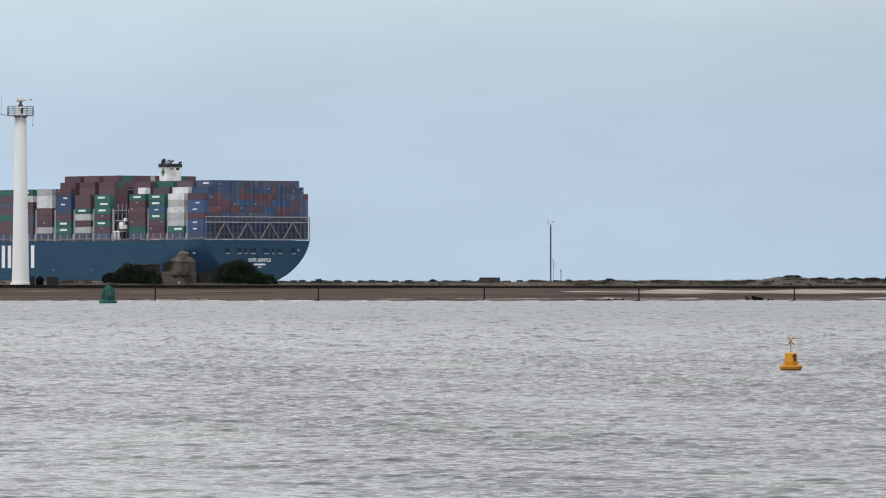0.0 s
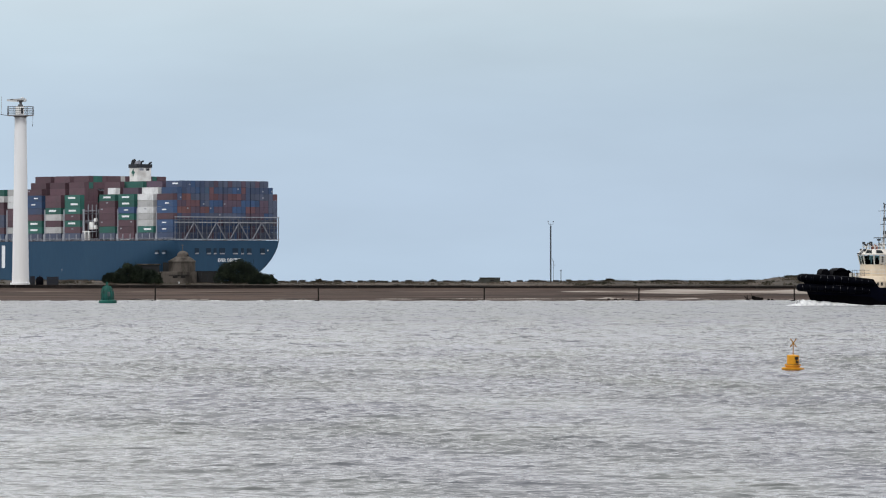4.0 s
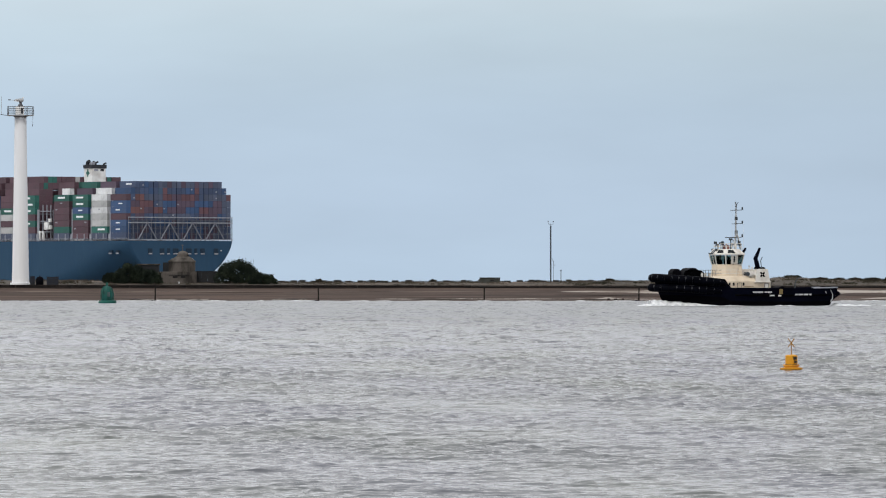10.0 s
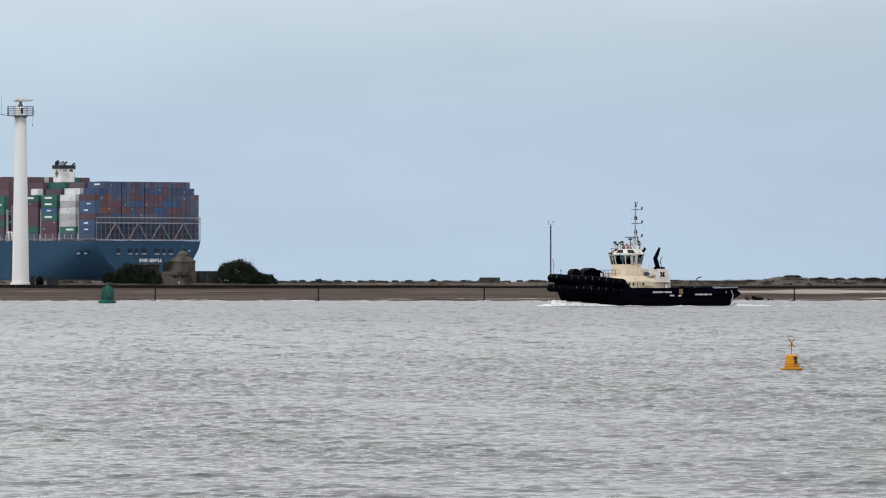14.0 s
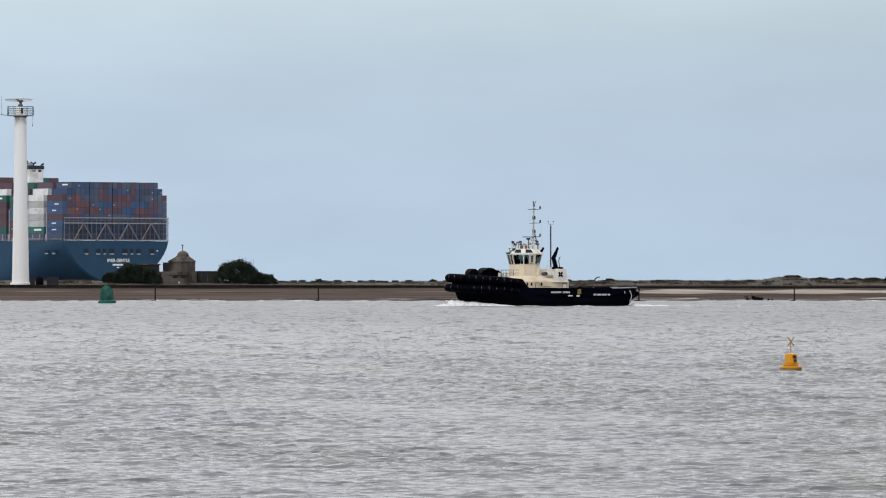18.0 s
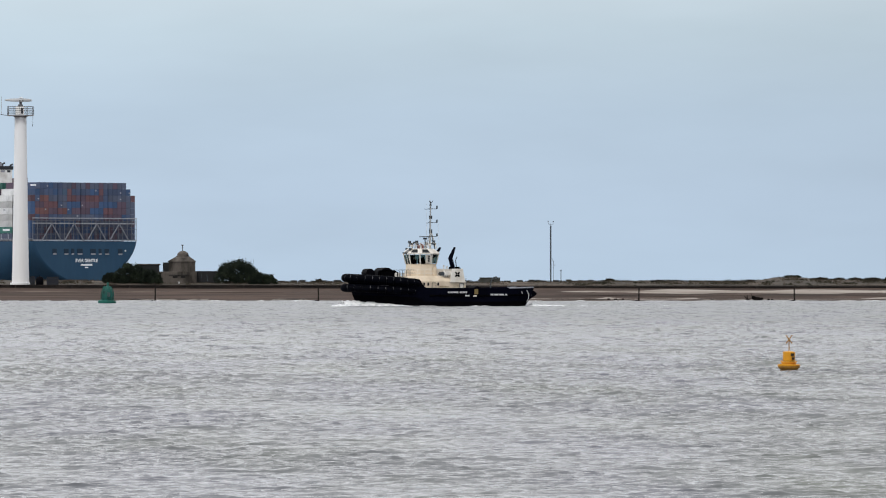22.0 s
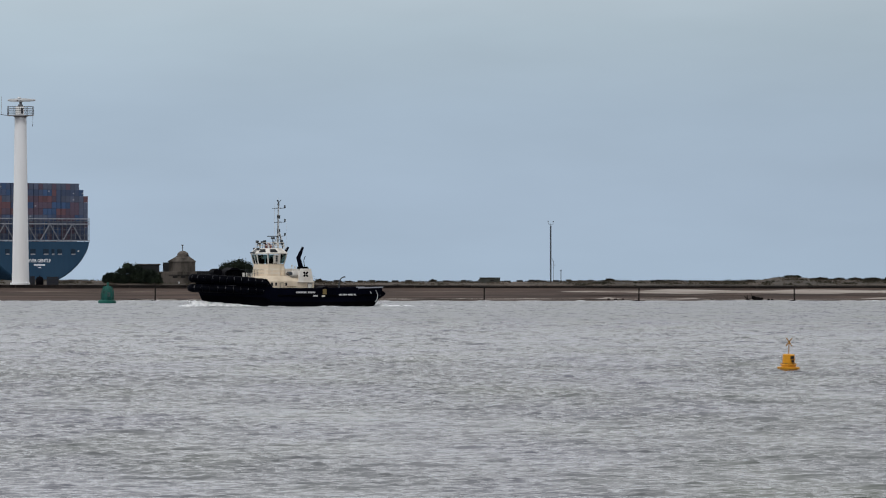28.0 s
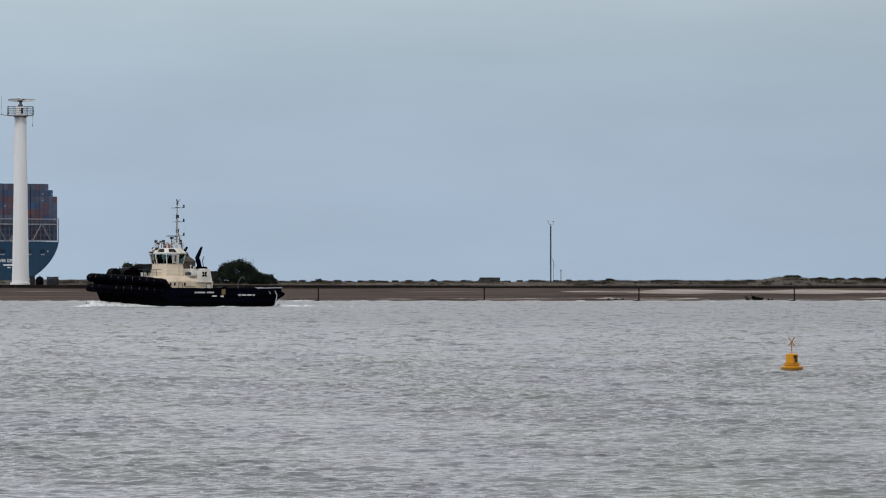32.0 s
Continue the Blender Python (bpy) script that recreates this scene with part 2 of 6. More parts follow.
# container paints, lightened, blued and muted to carry the distance haze
HAZED_BOX_COLORS = {
    "rust": (0.108, 0.061, 0.077), "blue": (0.044, 0.086, 0.185), "navy": (0.058, 0.082, 0.152), "green": (0.03, 0.132, 0.11),
    "white": (0.76, 0.77, 0.78), "grey": (0.50, 0.50, 0.50), "red": (0.132, 0.066, 0.078), "orange": (0.160, 0.076, 0.076), "plum": (0.098, 0.068, 0.100), "teal": (0.058, 0.098, 0.16), "slate": (0.080, 0.096, 0.150)}
M_BOX = {k: mat("container_" + k, v, 0.6, grain=1.2, stain=0.25, amount=0.15, vary=0.18, second=tuple(0.75 * c + 0.012 for c in v), bump=0) for k, v in HAZED_BOX_COLORS.items()}
M_TUG_NAVY = mat("tug_hull_navy", (0.0012, 0.0016, 0.005), 0.6, grain=3, stain=0.3, amount=0.25, second=(0.002, 0.0025, 0.008), bump=0.05, gloss=0.025)
M_TUG_BLACK = mat("tug_hull_black", (0.002, 0.002, 0.003), 0.7, grain=3, stain=0.4, amount=0.25, second=(0.004, 0.004, 0.004), bump=0.05, gloss=0.0)
M_RUBBER = mat("fender_rubber", (0.0012, 0.0014, 0.0030), 0.55, grain=6, stain=1.2, amount=0.3, second=(0.0025, 0.003, 0.006), bump=0.15, gloss=0.018)
M_CREAM = mat("cream_paint", (0.71, 0.60, 0.46), 0.45, grain=4, stain=0.5, amount=0.1, second=(0.55, 0.44, 0.32), bump=0.04)
M_TUG_WHITE = mat("tug_white_paint", (0.74, 0.71, 0.66), 0.45, grain=4, stain=0.6, amount=0.08, second=(0.60, 0.55, 0.48))
M_GLASS = mat("dark_window_glass", (0.008, 0.011, 0.013), 0.1, grain=2, amount=0.1, bump=0, gloss=0.2)
M_PANE = bpy.data.materials.new("window_pane_glass")
M_PANE.use_nodes = True
pb = M_PANE.node_tree.nodes["Principled BSDF"]
pb.inputs["Base Color"].default_value = (0.30, 0.37, 0.35, 1)
pb.inputs["Roughness"].default_value, pb.inputs["IOR"].default_value, pb.inputs["Transmission Weight"].default_value = 0.02, 1.1, 1.0
M_TUG_MAST = mat("mast_grey_steel", (0.42, 0.44, 0.45), 0.55, grain=6, stain=0.8, amount=0.25, second=(0.26, 0.28, 0.30))
M_TUG_STEEL = mat("tug_fitting_steel", (0.045, 0.055, 0.065), 0.6, 0.0, grain=6, amount=0.2)
M_RED = mat("red_fire_paint", (0.24, 0.10, 0.08), 0.6, grain=5, amount=0.2)
M_ROPE = mat("rope_cover", (0.004, 0.004, 0.006), 0.6, grain=9, amount=0.4, gloss=0.02)
M_OCHRE = mat("ochre_paint", (0.20, 0.145, 0.055), 0.6, grain=5, amount=0.2)
M_YELLOW = mat("buoy_yellow", (0.67, 0.30, 0.010), 0.45, grain=6, stain=2.5, amount=0.12, second=(0.58, 0.24, 0.012), bump=0.05)
M_YDARK = mat("buoy_dark_yellow", (0.36, 0.17, 0.02), 0.6, grain=6, stain=2.5, amount=0.2, second=(0.2, 0.09, 0.015))
M_YBLACK = mat("buoy_black_mark", (0.03, 0.02, 0.012), 0.6, grain=6, amount=0.2)
M_BGREEN = mat("buoy_green", (0.004, 0.100, 0.080), 0.6, grain=3, stain=1.0, amount=0.2, second=(0.006, 0.072, 0.055), bump=0.1)


# ---------------------------------------------------------------- mesh helpers
def box(bm, c, s, turn=0.0, lean=None):
    m = Matrix.Translation(c) @ Matrix.Rotation(turn, 4, "Z")
    if lean:
        m = m @ lean
    return bmesh.ops.create_cube(bm, size=1, matrix=m @ Matrix.Diagonal((*s, 1)))["verts"]


def rod(bm, a, b, r, r2=None, n=8):
    a, b = Vector(a), Vector(b)
    d = b - a
    m = Matrix.Translation((a + b) / 2) @ d.to_track_quat("Z", "Y").to_matrix().to_4x4()
    bmesh.ops.create_cone(bm, cap_ends=True, segments=n, radius1=r, radius2=r if r2 is None else r2, depth=d.length, matrix=m)


def loft(bm, rings, caps=True, closed=True):
    vs = [[bm.verts.new(p) for p in ring] for ring in rings]
    k = len(rings[0])
    for a, b in zip(vs, vs[1:]):
        for i in range(k if closed else k - 1):
            j = (i + 1) % k
            bm.faces.new((a[i], a[j], b[j], b[i]))
    if caps and closed:
        bm.faces.new(vs[0][::-1])
        bm.faces.new(vs[-1])
    return vs


def lathe(bm, profile, n=24, c=(0, 0, 0)):
    """profile: (radius, height) from the bottom up."""
    loft(bm, [[(c[0] + r * math.cos(2 * math.pi * i / n), c[1] + r * math.sin(2 * math.pi * i / n), c[2] + z) for i in range(n)] for r, z in profile])


def tube(bm, pts, r, n=10, taper=None):
    """A round tube along points."""
    pts = [Vector(p) for p in pts]
    rings, side = [], None
    for i, p in enumerate(pts):
        d = (pts[min(i + 1, len(pts) - 1)] - pts[max(i - 1, 0)]).normalized()
        if side is None:
            side = d.cross(Vector((0, 0, 1)))
            side = side if side.length > 1e-3 else Vector((0, 1, 0))
        side = (side - d * side.dot(d)).normalized()
        up = side.cross(d)
        rr = r if taper is None else r * taper[i]
        rings.append([p + rr * (math.cos(2 * math.pi * k / n) * side + math.sin(2 * math.pi * k / n) * up) for k in range(n)])
    loft(bm, rings)


def prism(bm, pts, y0, y1):
    """pts: (x, z) outline, thick from y0 to y1."""
    loft(bm, [[(x, y0, z) for x, z in pts], [(x, y1, z) for x, z in pts]])


def bevelled(bm, w, seg=2):
    bmesh.ops.bevel(bm, geom=list(bm.edges), offset=w, segments=seg, affect="EDGES", profile=0.5)


def mesh_of(name, bm, material, smooth=False):
    bmesh.ops.recalc_face_normals(bm, faces=bm.faces)
    me = bpy.data.meshes.new(name)
    bm.to_mesh(me)
    bm.free()
    for f in me.polygons:
        f.use_smooth = smooth
    me.materials.append(material)
    return me


def part(name, bm, material, parent=None, label="", smooth=False):
    """Links a bmesh as one mesh object under a thing or part."""
    ob = new(name, mesh_of(name, bm, material, smooth))
    ob.parent = parent
    return tagged(ob, label)


def piece(name, mesh, parent, m):
    ob = new(name, mesh)
    ob.parent = parent
    ob.matrix_basis = m
    return ob


def thing(name, m, label, category, group=""):
    ob = new(name)
    ob.matrix_basis = m
    return tagged(ob, label, category, group)


def B():
    return bmesh.new()


def text_mesh(words, size, material, name):
    cu = bpy.data.curves.new(name, "FONT")
    cu.body, cu.size, cu.extrude, cu.offset = words, size, 0.02, 0.05
    cu.align_x, cu.align_y = "CENTER", "CENTER"
    ob = bpy.data.objects.new(name, cu)
    scene.collection.objects.link(ob)
    me = bpy.data.meshes.new_from_object(ob.evaluated_get(bpy.context.evaluated_depsgraph_get()))
    bpy.data.objects.remove(ob)
    bpy.data.curves.remove(cu)
    me.materials.clear()
    me.materials.append(material)
    return me

# ---------------------------------------------------------------- water
def sheet(name, xs, ys, zs, material, smooth=True):
    """A quad sheet from three equal 2D arrays."""
    r, c = xs.shape
    me = bpy.data.meshes.new(name)
    co = np.stack([xs, ys, zs], -1).reshape(-1, 3)
    i = np.arange(r * c).reshape(r, c)
    f = np.stack([i[:-1, :-1], i[:-1, 1:], i[1:, 1:], i[1:, :-1]], -1).reshape(-1, 4)
    me.vertices.add(len(co))
    me.vertices.foreach_set("co", co.ravel())
    me.loops.add(f.size)
    me.loops.foreach_set("vertex_index", f.ravel().astype(np.int32))
    me.polygons.add(len(f))
    me.polygons.foreach_set("loop_start", np.arange(0, f.size, 4, dtype=np.int32))
    me.polygons.foreach_set("use_smooth", np.full(len(f), smooth))
    me.update(calc_edges=True)
    me.materials.append(material)
    return new(name, me)


rng = np.random.default_rng(7)
bed = sheet("water_deep", *np.meshgrid(np.linspace(-4000, 4000, 9), np.linspace(-300, 4990, 9)), np.full((9, 9), -0.3), M_WATER)
tagged(bed, "grey open estuary water reaching to the horizon", "water", kind="structure")

rows_y = [111.0]
while rows_y[-1] < 1560:
    rows_y.append(rows_y[-1] + 0.028 * (rows_y[-1] / 100) ** 2.1)
rows_y = np.array(rows_y)
us = np.linspace(-1, 1, 440)
WY = np.repeat(rows_y[:, None], len(us), 1)
WX = us[None, :] * (0.0625 * WY + 6)
WZ, DX, DY = np.zeros_like(WX), np.zeros_like(WX), np.zeros_like(WX)
# gusts: patches of livelier and calmer water
gust = 0.9 + 0.22 * np.sin(WX * 0.31 + WY * 0.047 + 1) * np.sin(WX * 0.13 - WY * 0.023) + 0.16 * np.sin(WY * 0.17 + WX * 0.43)


def chop(count, shortest, longest, slope, spread, strength):
    """Adds a family of wind waves running towards the near shore."""
    global WZ, DX, DY
    for k in range(count):
        length = shortest * (longest / shortest) ** rng.random()
        way = rng.normal(math.radians(85), spread)
        amp = slope * math.sqrt(2 / count) * length / 6.283 * (0.4 + 1.2 * rng.random())
        cx_, cy_ = math.cos(way), math.sin(way)
        fade = amp * np.clip(length / (WY * 0.0008), 0.55, 1.0) * strength
        ph = 6.283 / length * (cx_ * WX + cy_ * WY) + rng.random() * 6.283
        c_ = np.cos(ph) * fade
        WZ = WZ + np.sin(ph) * fade
        DX = DX + cx_ * c_
        DY = DY + cy_ * c_


chop(110, 0.14, 0.55, 0.205, 0.42, gust)
# now and then a taller wave stands out of the ripple
group = np.clip(np.sin(WX * 0.9 + WY * 0.31) * np.sin(WX * 0.37 - WY * 0.83 + 2) * 1.6, 0, 1) ** 2
chop(16, 0.5, 1.0, 0.10, 0.25, 0.2 + group)
# longer, steeper chop out in the deep channel
chop(44, 0.3, 1.0, 0.30, 0.5, np.interp(WY, [130, 300, 550, 900, 1400], [0.05, 0.7, 1.0, 0.75, 0.35]) * gust)
WX, WY = WX + 1.25 * DX, WY + 1.25 * DY
waves = sheet("water", WX, WY, WZ, M_WATER)
tagged(waves, "choppy grey-brown estuary water with small wind waves", "water", kind="structure")


# ---------------------------------------------------------------- beach and spit
def steps(x, pts):
    return np.interp(x, [p[0] for p in pts], [p[1] for p in pts])


BEACH = [(1370, -0.8), (1402, -0.02), (1450, 0.05), (1494, 0.14), (1504, 1.0), (1511, 1.4), (1517, 1.95), (1523, 2.38)]


def sag(x):
    """How far the sea wall's line lies below its height at the spit's root."""
    return np.interp(x, [-95, -20, 10], [0.0, 0.08, 0.18])


bx = np.linspace(-420, 420, 281)
by = np.array([1370, 1388, 1402, 1412, 1430, 1450, 1460, 1475, 1486, 1494, 1497, 1500, 1504, 1507.5, 1511, 1514, 1517, 1520, 1523.0])
BX, BY = np.meshgrid(bx, by)
BZ = steps(BY, BEACH) + 0.05 * np.sin(BX * 0.21 + BY) + 0.04 * np.sin(BX * 0.053 + 1)
beach = sheet("beach", BX, BY, BZ, M_SHINGLE)
tagged(beach, "sloping brown shingle beach along the estuary", "beach", kind="structure")


def sand_band(x0, x1, lo, hi, wob, seed, material=None):
    """A pale lens of sand lying on the shingle, between two lines up the slope."""
    x = np.linspace(x0, x1, 60)
    s = np.linspace(0, 1, 60)
    w = np.minimum(1, np.minimum(s, 1 - s) * 5) ** 0.7
    mid = (lo + hi) / 2 + wob * np.sin(x * 0.11 + seed) + 0.5 * wob * np.sin(x * 0.31 + 2 * seed)
    half = (hi - lo) / 2 * w * (0.75 + 0.35 * np.sin(x * 0.23 + 3 * seed))
    half = np.maximum(half, 0.02)
    ys = np.stack([mid - half, mid - half / 2, mid, mid + half / 2, mid + half])
    xs = np.stack([x] * 5)
    zs = steps(ys, BEACH) + 0.05 * np.sin(xs * 0.21 + ys) + 0.04 * np.sin(xs * 0.053 + 1) + 0.05
    ob = sheet("beach_sand", xs, ys, zs, material or M_SAND)
    tagged(ob, "dark wet band of shingle on the beach" if material is M_SHINGLE_WET else "pale dry sand lying on brown shingle", "sand", kind="structure")


for row in ((-92, -58, 1512.5, 1514.5, 0.5, 1, M_SAND_DULL), (-62, -20, 1512.2, 1514.2, 0.5, 2, M_SAND_DULL), (-24, 20, 1512.6, 1514.0, 0.5, 2.5, M_SAND_DULL), (24, 150, 1508.0, 1518.6, 0.2, 3), (22, 150, 1499.2, 1507.2, 0.25, 3.3, M_SHINGLE_WET),
            (-64, -47, 1470, 1492, 2, 4), (-35, -28, 1470, 1490, 2, 5), (-14, 8, 1472, 1498, 1, 6), (4, 21, 1470, 1498.5, 1, 7),
            (14, 39, 1474, 1499, 1, 8), (37, 56, 1472, 1494, 2, 9), (58, 72, 1470, 1490, 2, 9.5), (70, 116, 1482, 1497.5, 1, 10)):
    sand_band(*row)

CREST = [(-420, 4.1), (-93, 4.05), (-70, 3.95), (-58, 3.85), (-36, 3.7), (0, 3.7), (25, 3.78), (34, 3.85), (44, 3.98), (50, 3.92), (56, 3.8), (63, 3.87), (66.5, 4.0), (69, 4.2), (72, 4.65), (74.3, 4.82),
         (78.7, 4.5), (80.5, 4.22), (87, 4.12), (96, 4.2), (120, 4.3), (420, 4.6)]
ly = np.array([1523.8, 1526, 1530, 1536, 1544, 1552, 1562, 1575, 1600, 1640, 1700])
lift = np.array([0.0, 0.06, 0.14, 0.35, 0.6, 0.85, 1.0, 0.95, 0.5, -0.6, -3.2])
LX, LY = np.meshgrid(bx, ly)
LZ = 3.0 + (steps(LX, CREST) - 3.0) * np.repeat(lift[:, None], len(bx), 1) - (0.12 + sag(LX)) * np.interp(LY, [1526, 1536], [1, 0])
LZ += 0.10 * np.sin(LX * 0.35 + LY * 0.2) * np.clip((LY - 1526) / 20, 0, 1)
land = sheet("ground", LX, LY, LZ, M_GRASS_LAND)
tagged(land, "low spit of rough dry grassland and dunes", "ground", kind="structure")


def ground_z(x, y):
    k = np.interp(y, ly, lift)
    return float(3.0 + (steps(x, CREST) - 3.0) * k - (0.12 + sag(x)) * np.interp(y, [1526, 1536], [1, 0]))


# sea wall: long concrete panels with a proud coping
wall = thing("sea_wall", pose(0, 1523.2, 0), "long dark weathered concrete sea wall above the beach", "sea wall")
tagged(wall, kind="structure")
bm = B()
box(bm, (0, 0, 0), (11.92, 0.5, 1.55))
panel_mesh = mesh_of("wall_panel", bm, M_WALL_CONC)
bm = B()
box(bm, (0, 0, 0), (11.97, 0.8, 0.2))
bevelled(bm, 0.03, 1)
cope_mesh = mesh_of("coping", bm, M_WALL_CONC)
for i in range(-14, 15):
    piece("wall_panel", panel_mesh, wall, pose(i * 12, 0, 2.14 - float(sag(i * 12))))
    piece("coping", cope_mesh, wall, pose(i * 12, -0.08, 3.02 - float(sag(i * 12))))

# marker posts at the water's edge
bm = B()
box(bm, (0, 0, 0.95), (0.26, 0.26, 3.9))
bevelled(bm, 0.03, 1)
post_me = mesh_of("post", bm, M_TIMBER)
bm = B()
box(bm, (-0.28, 0, 0.22), (0.9, 0.5, 0.4))
foot_me = mesh_of("foot", bm, M_TIMBER)
bm = B()
rod(bm, (0, 0, 2.85), (0, 0, 3.02), 0.19, 0.15)
cap_me = mesh_of("post_cap", bm, M_TIMBER)
for i, px in enumerate((-93.5, -59.4, -25.7, 8.5, 40.4, 72.5, 105)):
    po = thing("marker_post", pose(px * 0.9394, 1404, -0.25, 0, (0, 0.6, -0.5, 0.3, 0.8, -0.4, 0)[i], 0), "dark tarred timber marker post at the waterline", "post", "marker posts along the beach")
    piece("post", post_me, po, pose(0, 0, 0))
    piece("foot", foot_me, po, pose(0, 0, 0))
    piece("post_cap", cap_me, po, pose(0, 0, 0))


# ---------------------------------------------------------------- plants
def leaf_cloud(seed, clumps, leaves, size):
    """Leaves as small bent quads round clump centres: (x, y, z, r)."""
    r = np.random.default_rng(seed)
    vs, fs = [], []
    tot = sum(c[3] ** 2 for c in clumps)
    for cx, cy, cz, cr_ in clumps:
        k = int(leaves * cr_ ** 2 / tot)
        d = r.normal(size=(k, 3))
        d /= np.linalg.norm(d, axis=1)[:, None]
        rad = cr_ * (0.45 + 0.62 * r.random(k) ** 0.6)
        p = d * rad[:, None] * np.array([1, 1, 0.85]) + np.array([cx, cy, cz])
        a = r.normal(size=(k, 3))
        a /= np.linalg.norm(a, axis=1)[:, None]
        b = np.cross(a, r.normal(size=(k, 3)))
        b /= np.linalg.norm(b, axis=1)[:, None]
        s = size * (0.6 + 0.8 * r.random(k))[:, None]
        for q0, q1, q2, q3 in zip(p - a * s, p + b * s * 0.55, p + a * s, p - b * s * 0.55):
            n0 = len(vs)
            vs += [q0, q1, q2, q3]
            fs.append((n0, n0 + 1, n0 + 2, n0 + 3))
    return vs, fs


def bush(name, x, y, width, height, seed, label, category, leaves=2600, size=0.17, lopsided=0.0, z=None, leaf=None):
    r = random.Random(seed)
    base = ground_z(x, y) - 0.1 if z is None else z
    th = thing(name, pose(x, y, base), label, category)
    clumps = []
    k = max(9, int(width * 2.6))
    for i in range(k):
        u = (i + 0.5) / k * 2 - 1
        env = (1 - abs(u) ** 2.4) ** (0.5 if height > 1.5 else 1.1) * (1 - lopsided * u)
        for j in range(2 if abs(u) < 0.75 else 1):
            rr = height * (r.uniform(0.16, 0.25) if height > 1.5 else r.uniform(0.34, 0.48))
            top = height * min(env, 1.0) * r.uniform(0.72, 1.0) - rr
            zc = max(rr * 0.8, top if j == 0 else top * r.uniform(0.25, 0.6))
            clumps.append((u * width / 2 * 0.9 + r.uniform(-0.2, 0.2), r.uniform(-0.9, 0.9) * min(width * 0.3, 2.2), zc, rr))
    vs, fs = leaf_cloud(seed, clumps, leaves, size)
    # upright shoots that break the outline
    for cx, cy, cz, cr__ in clumps:
        for _ in range(3 if height > 1.5 else 2):
            sx, sy = cx + r.uniform(-1, 1) * cr__, cy + r.uniform(-1, 1) * cr__
            tall = cr__ * r.uniform(0.75, 1.25)
            dx, dy = r.uniform(-0.25, 0.25), r.uniform(-0.25, 0.25)
            for q in range(7):
                k = q / 6
                px, py, pz = sx + dx * k + r.uniform(-.05, .05), sy + dy * k, cz + tall * (0.35 + 0.65 * k)
                s1, s2 = size * r.uniform(0.5, 1.0), size * r.uniform(0.25, 0.5)
                n0 = len(vs)
                vs += [(px - s1, py, pz), (px, py - s2, pz + s2), (px + s1 * 0.6, py, pz + s1 * 0.7), (px, py + s2, pz - s2)]
                fs.append((n0, n0 + 1, n0 + 2, n0 + 3))
    me = bpy.data.meshes.new("crown")
    me.from_pydata([tuple(v) for v in vs], [], fs)
    me.materials.append(leaf or M_LEAF)
    cn = new("crown", me)
    cn.parent = th
    for i, c in enumerate(clumps[:: max(1, len(clumps) // (7 if width > 3.2 else 3))]):
        bm = B()
        foot = Vector((c[0] * 0.55, c[1] * 0.4, 0))
        tip = Vector(c[:3])
        midp = foot.lerp(tip, 0.5) + Vector((r.uniform(-.2, .2), r.uniform(-.2, .2), 0.1))
        tube(bm, [foot, midp, tip], 0.09, 6, (1.2, 0.8, 0.35))
        part("trunk" if i == 0 else "limb", bm, M_BARK, th)
    return th


bush("dark_bush", -66.2, 1538, 7.6, 4.7, 11, "dense dark green bush beside the old concrete lookout", "bush", 16000, 0.13)
bush("dark_bush", -70.8, 1540, 3.4, 2.6, 17, "dense dark green bush beside the old concrete lookout", "bush", 6000, 0.13)
bush("dark_bush", -61.8, 1534, 4.6, 3.7, 18, "low dark green scrub in front of a flat-roofed hut", "bush", 6000, 0.13)
bush("dark_bush", -43.0, 1540, 11.0, 5.5, 12, "large dark green bush with ragged top on the spit", "bush", 26000, 0.13, lopsided=0.24)
bush("dark_bush", -38.2, 1537, 6.0, 2.7, 19, "low dark green scrub beside a large bush", "bush", 9000, 0.13)
for i, (x, y, w, h) in enumerate(((75.4, 1562, 3.6, 0.6), (81.2, 1556, 2.8, 0.8), (85.3, 1558, 2.2, 0.75), (88.3, 1554, 2.4, 0.85), (92.0, 1550, 3.6, 1.05), (95.5, 1550, 2.6, 0.9),
                                  (36.0, 1560, 1.8, 0.85), (35.6, 1556, 3.2, 0.6), (65.8, 1550, 2.4, 0.6), (62.2, 1548, 1.4, 0.5), (46.5, 1549, 4.4, 0.5), (20.5, 1556, 1.2, 0.6),
                                  (-2.2, 1556, 1.2, 0.8), (-26.6, 1552, 1.0, 1.0), (-13.5, 1556, 1.8, 0.5), (50.0, 1552, 2.8, 0.5))):
    bush("dune_shrub", x, y, w, h, 40 + i, "small dark green shrub on the dune crest" if i == 0 else "small brownish-green shrub on the dune crest", "shrub", int(700 + 520 * w), 0.10, leaf=None if i == 0 else M_DUNE_LEAF)


def tufts(name, count, x0, x1, y0, y1, h, seed, label):
    r = np.random.default_rng(seed)
    vs, fs = [], []
    for _ in range(count):
        x, y = r.uniform(x0, x1), r.uniform(y0, y1)
        if math.sin(x * 0.7) + math.sin(x * 0.23 + 1) < r.uniform(-1.6, 1.2):
            continue
        z = ground_z(x, y) - 0.05
        for _ in range(5):
            hh = h * r.uniform(0.4, 1.15)
            dx, dy = r.normal(0, 0.16), r.normal(0, 0.16)
            w = r.uniform(0.02, 0.05)
            n0 = len(vs)
            bx_, by_ = x + r.normal(0, 0.18), y + r.normal(0, 0.18)
            vs += [(bx_ - w, by_, z), (bx_ + w, by_, z), (bx_ + dx, by_ + dy, z + hh)]
            fs.append((n0, n0 + 1, n0 + 2))
    me = bpy.data.meshes.new(name)
    me.from_pydata(vs, [], fs)
    me.materials.append(M_BLADE)
    tagged(new(name, me), label, "grass", kind="stuff")


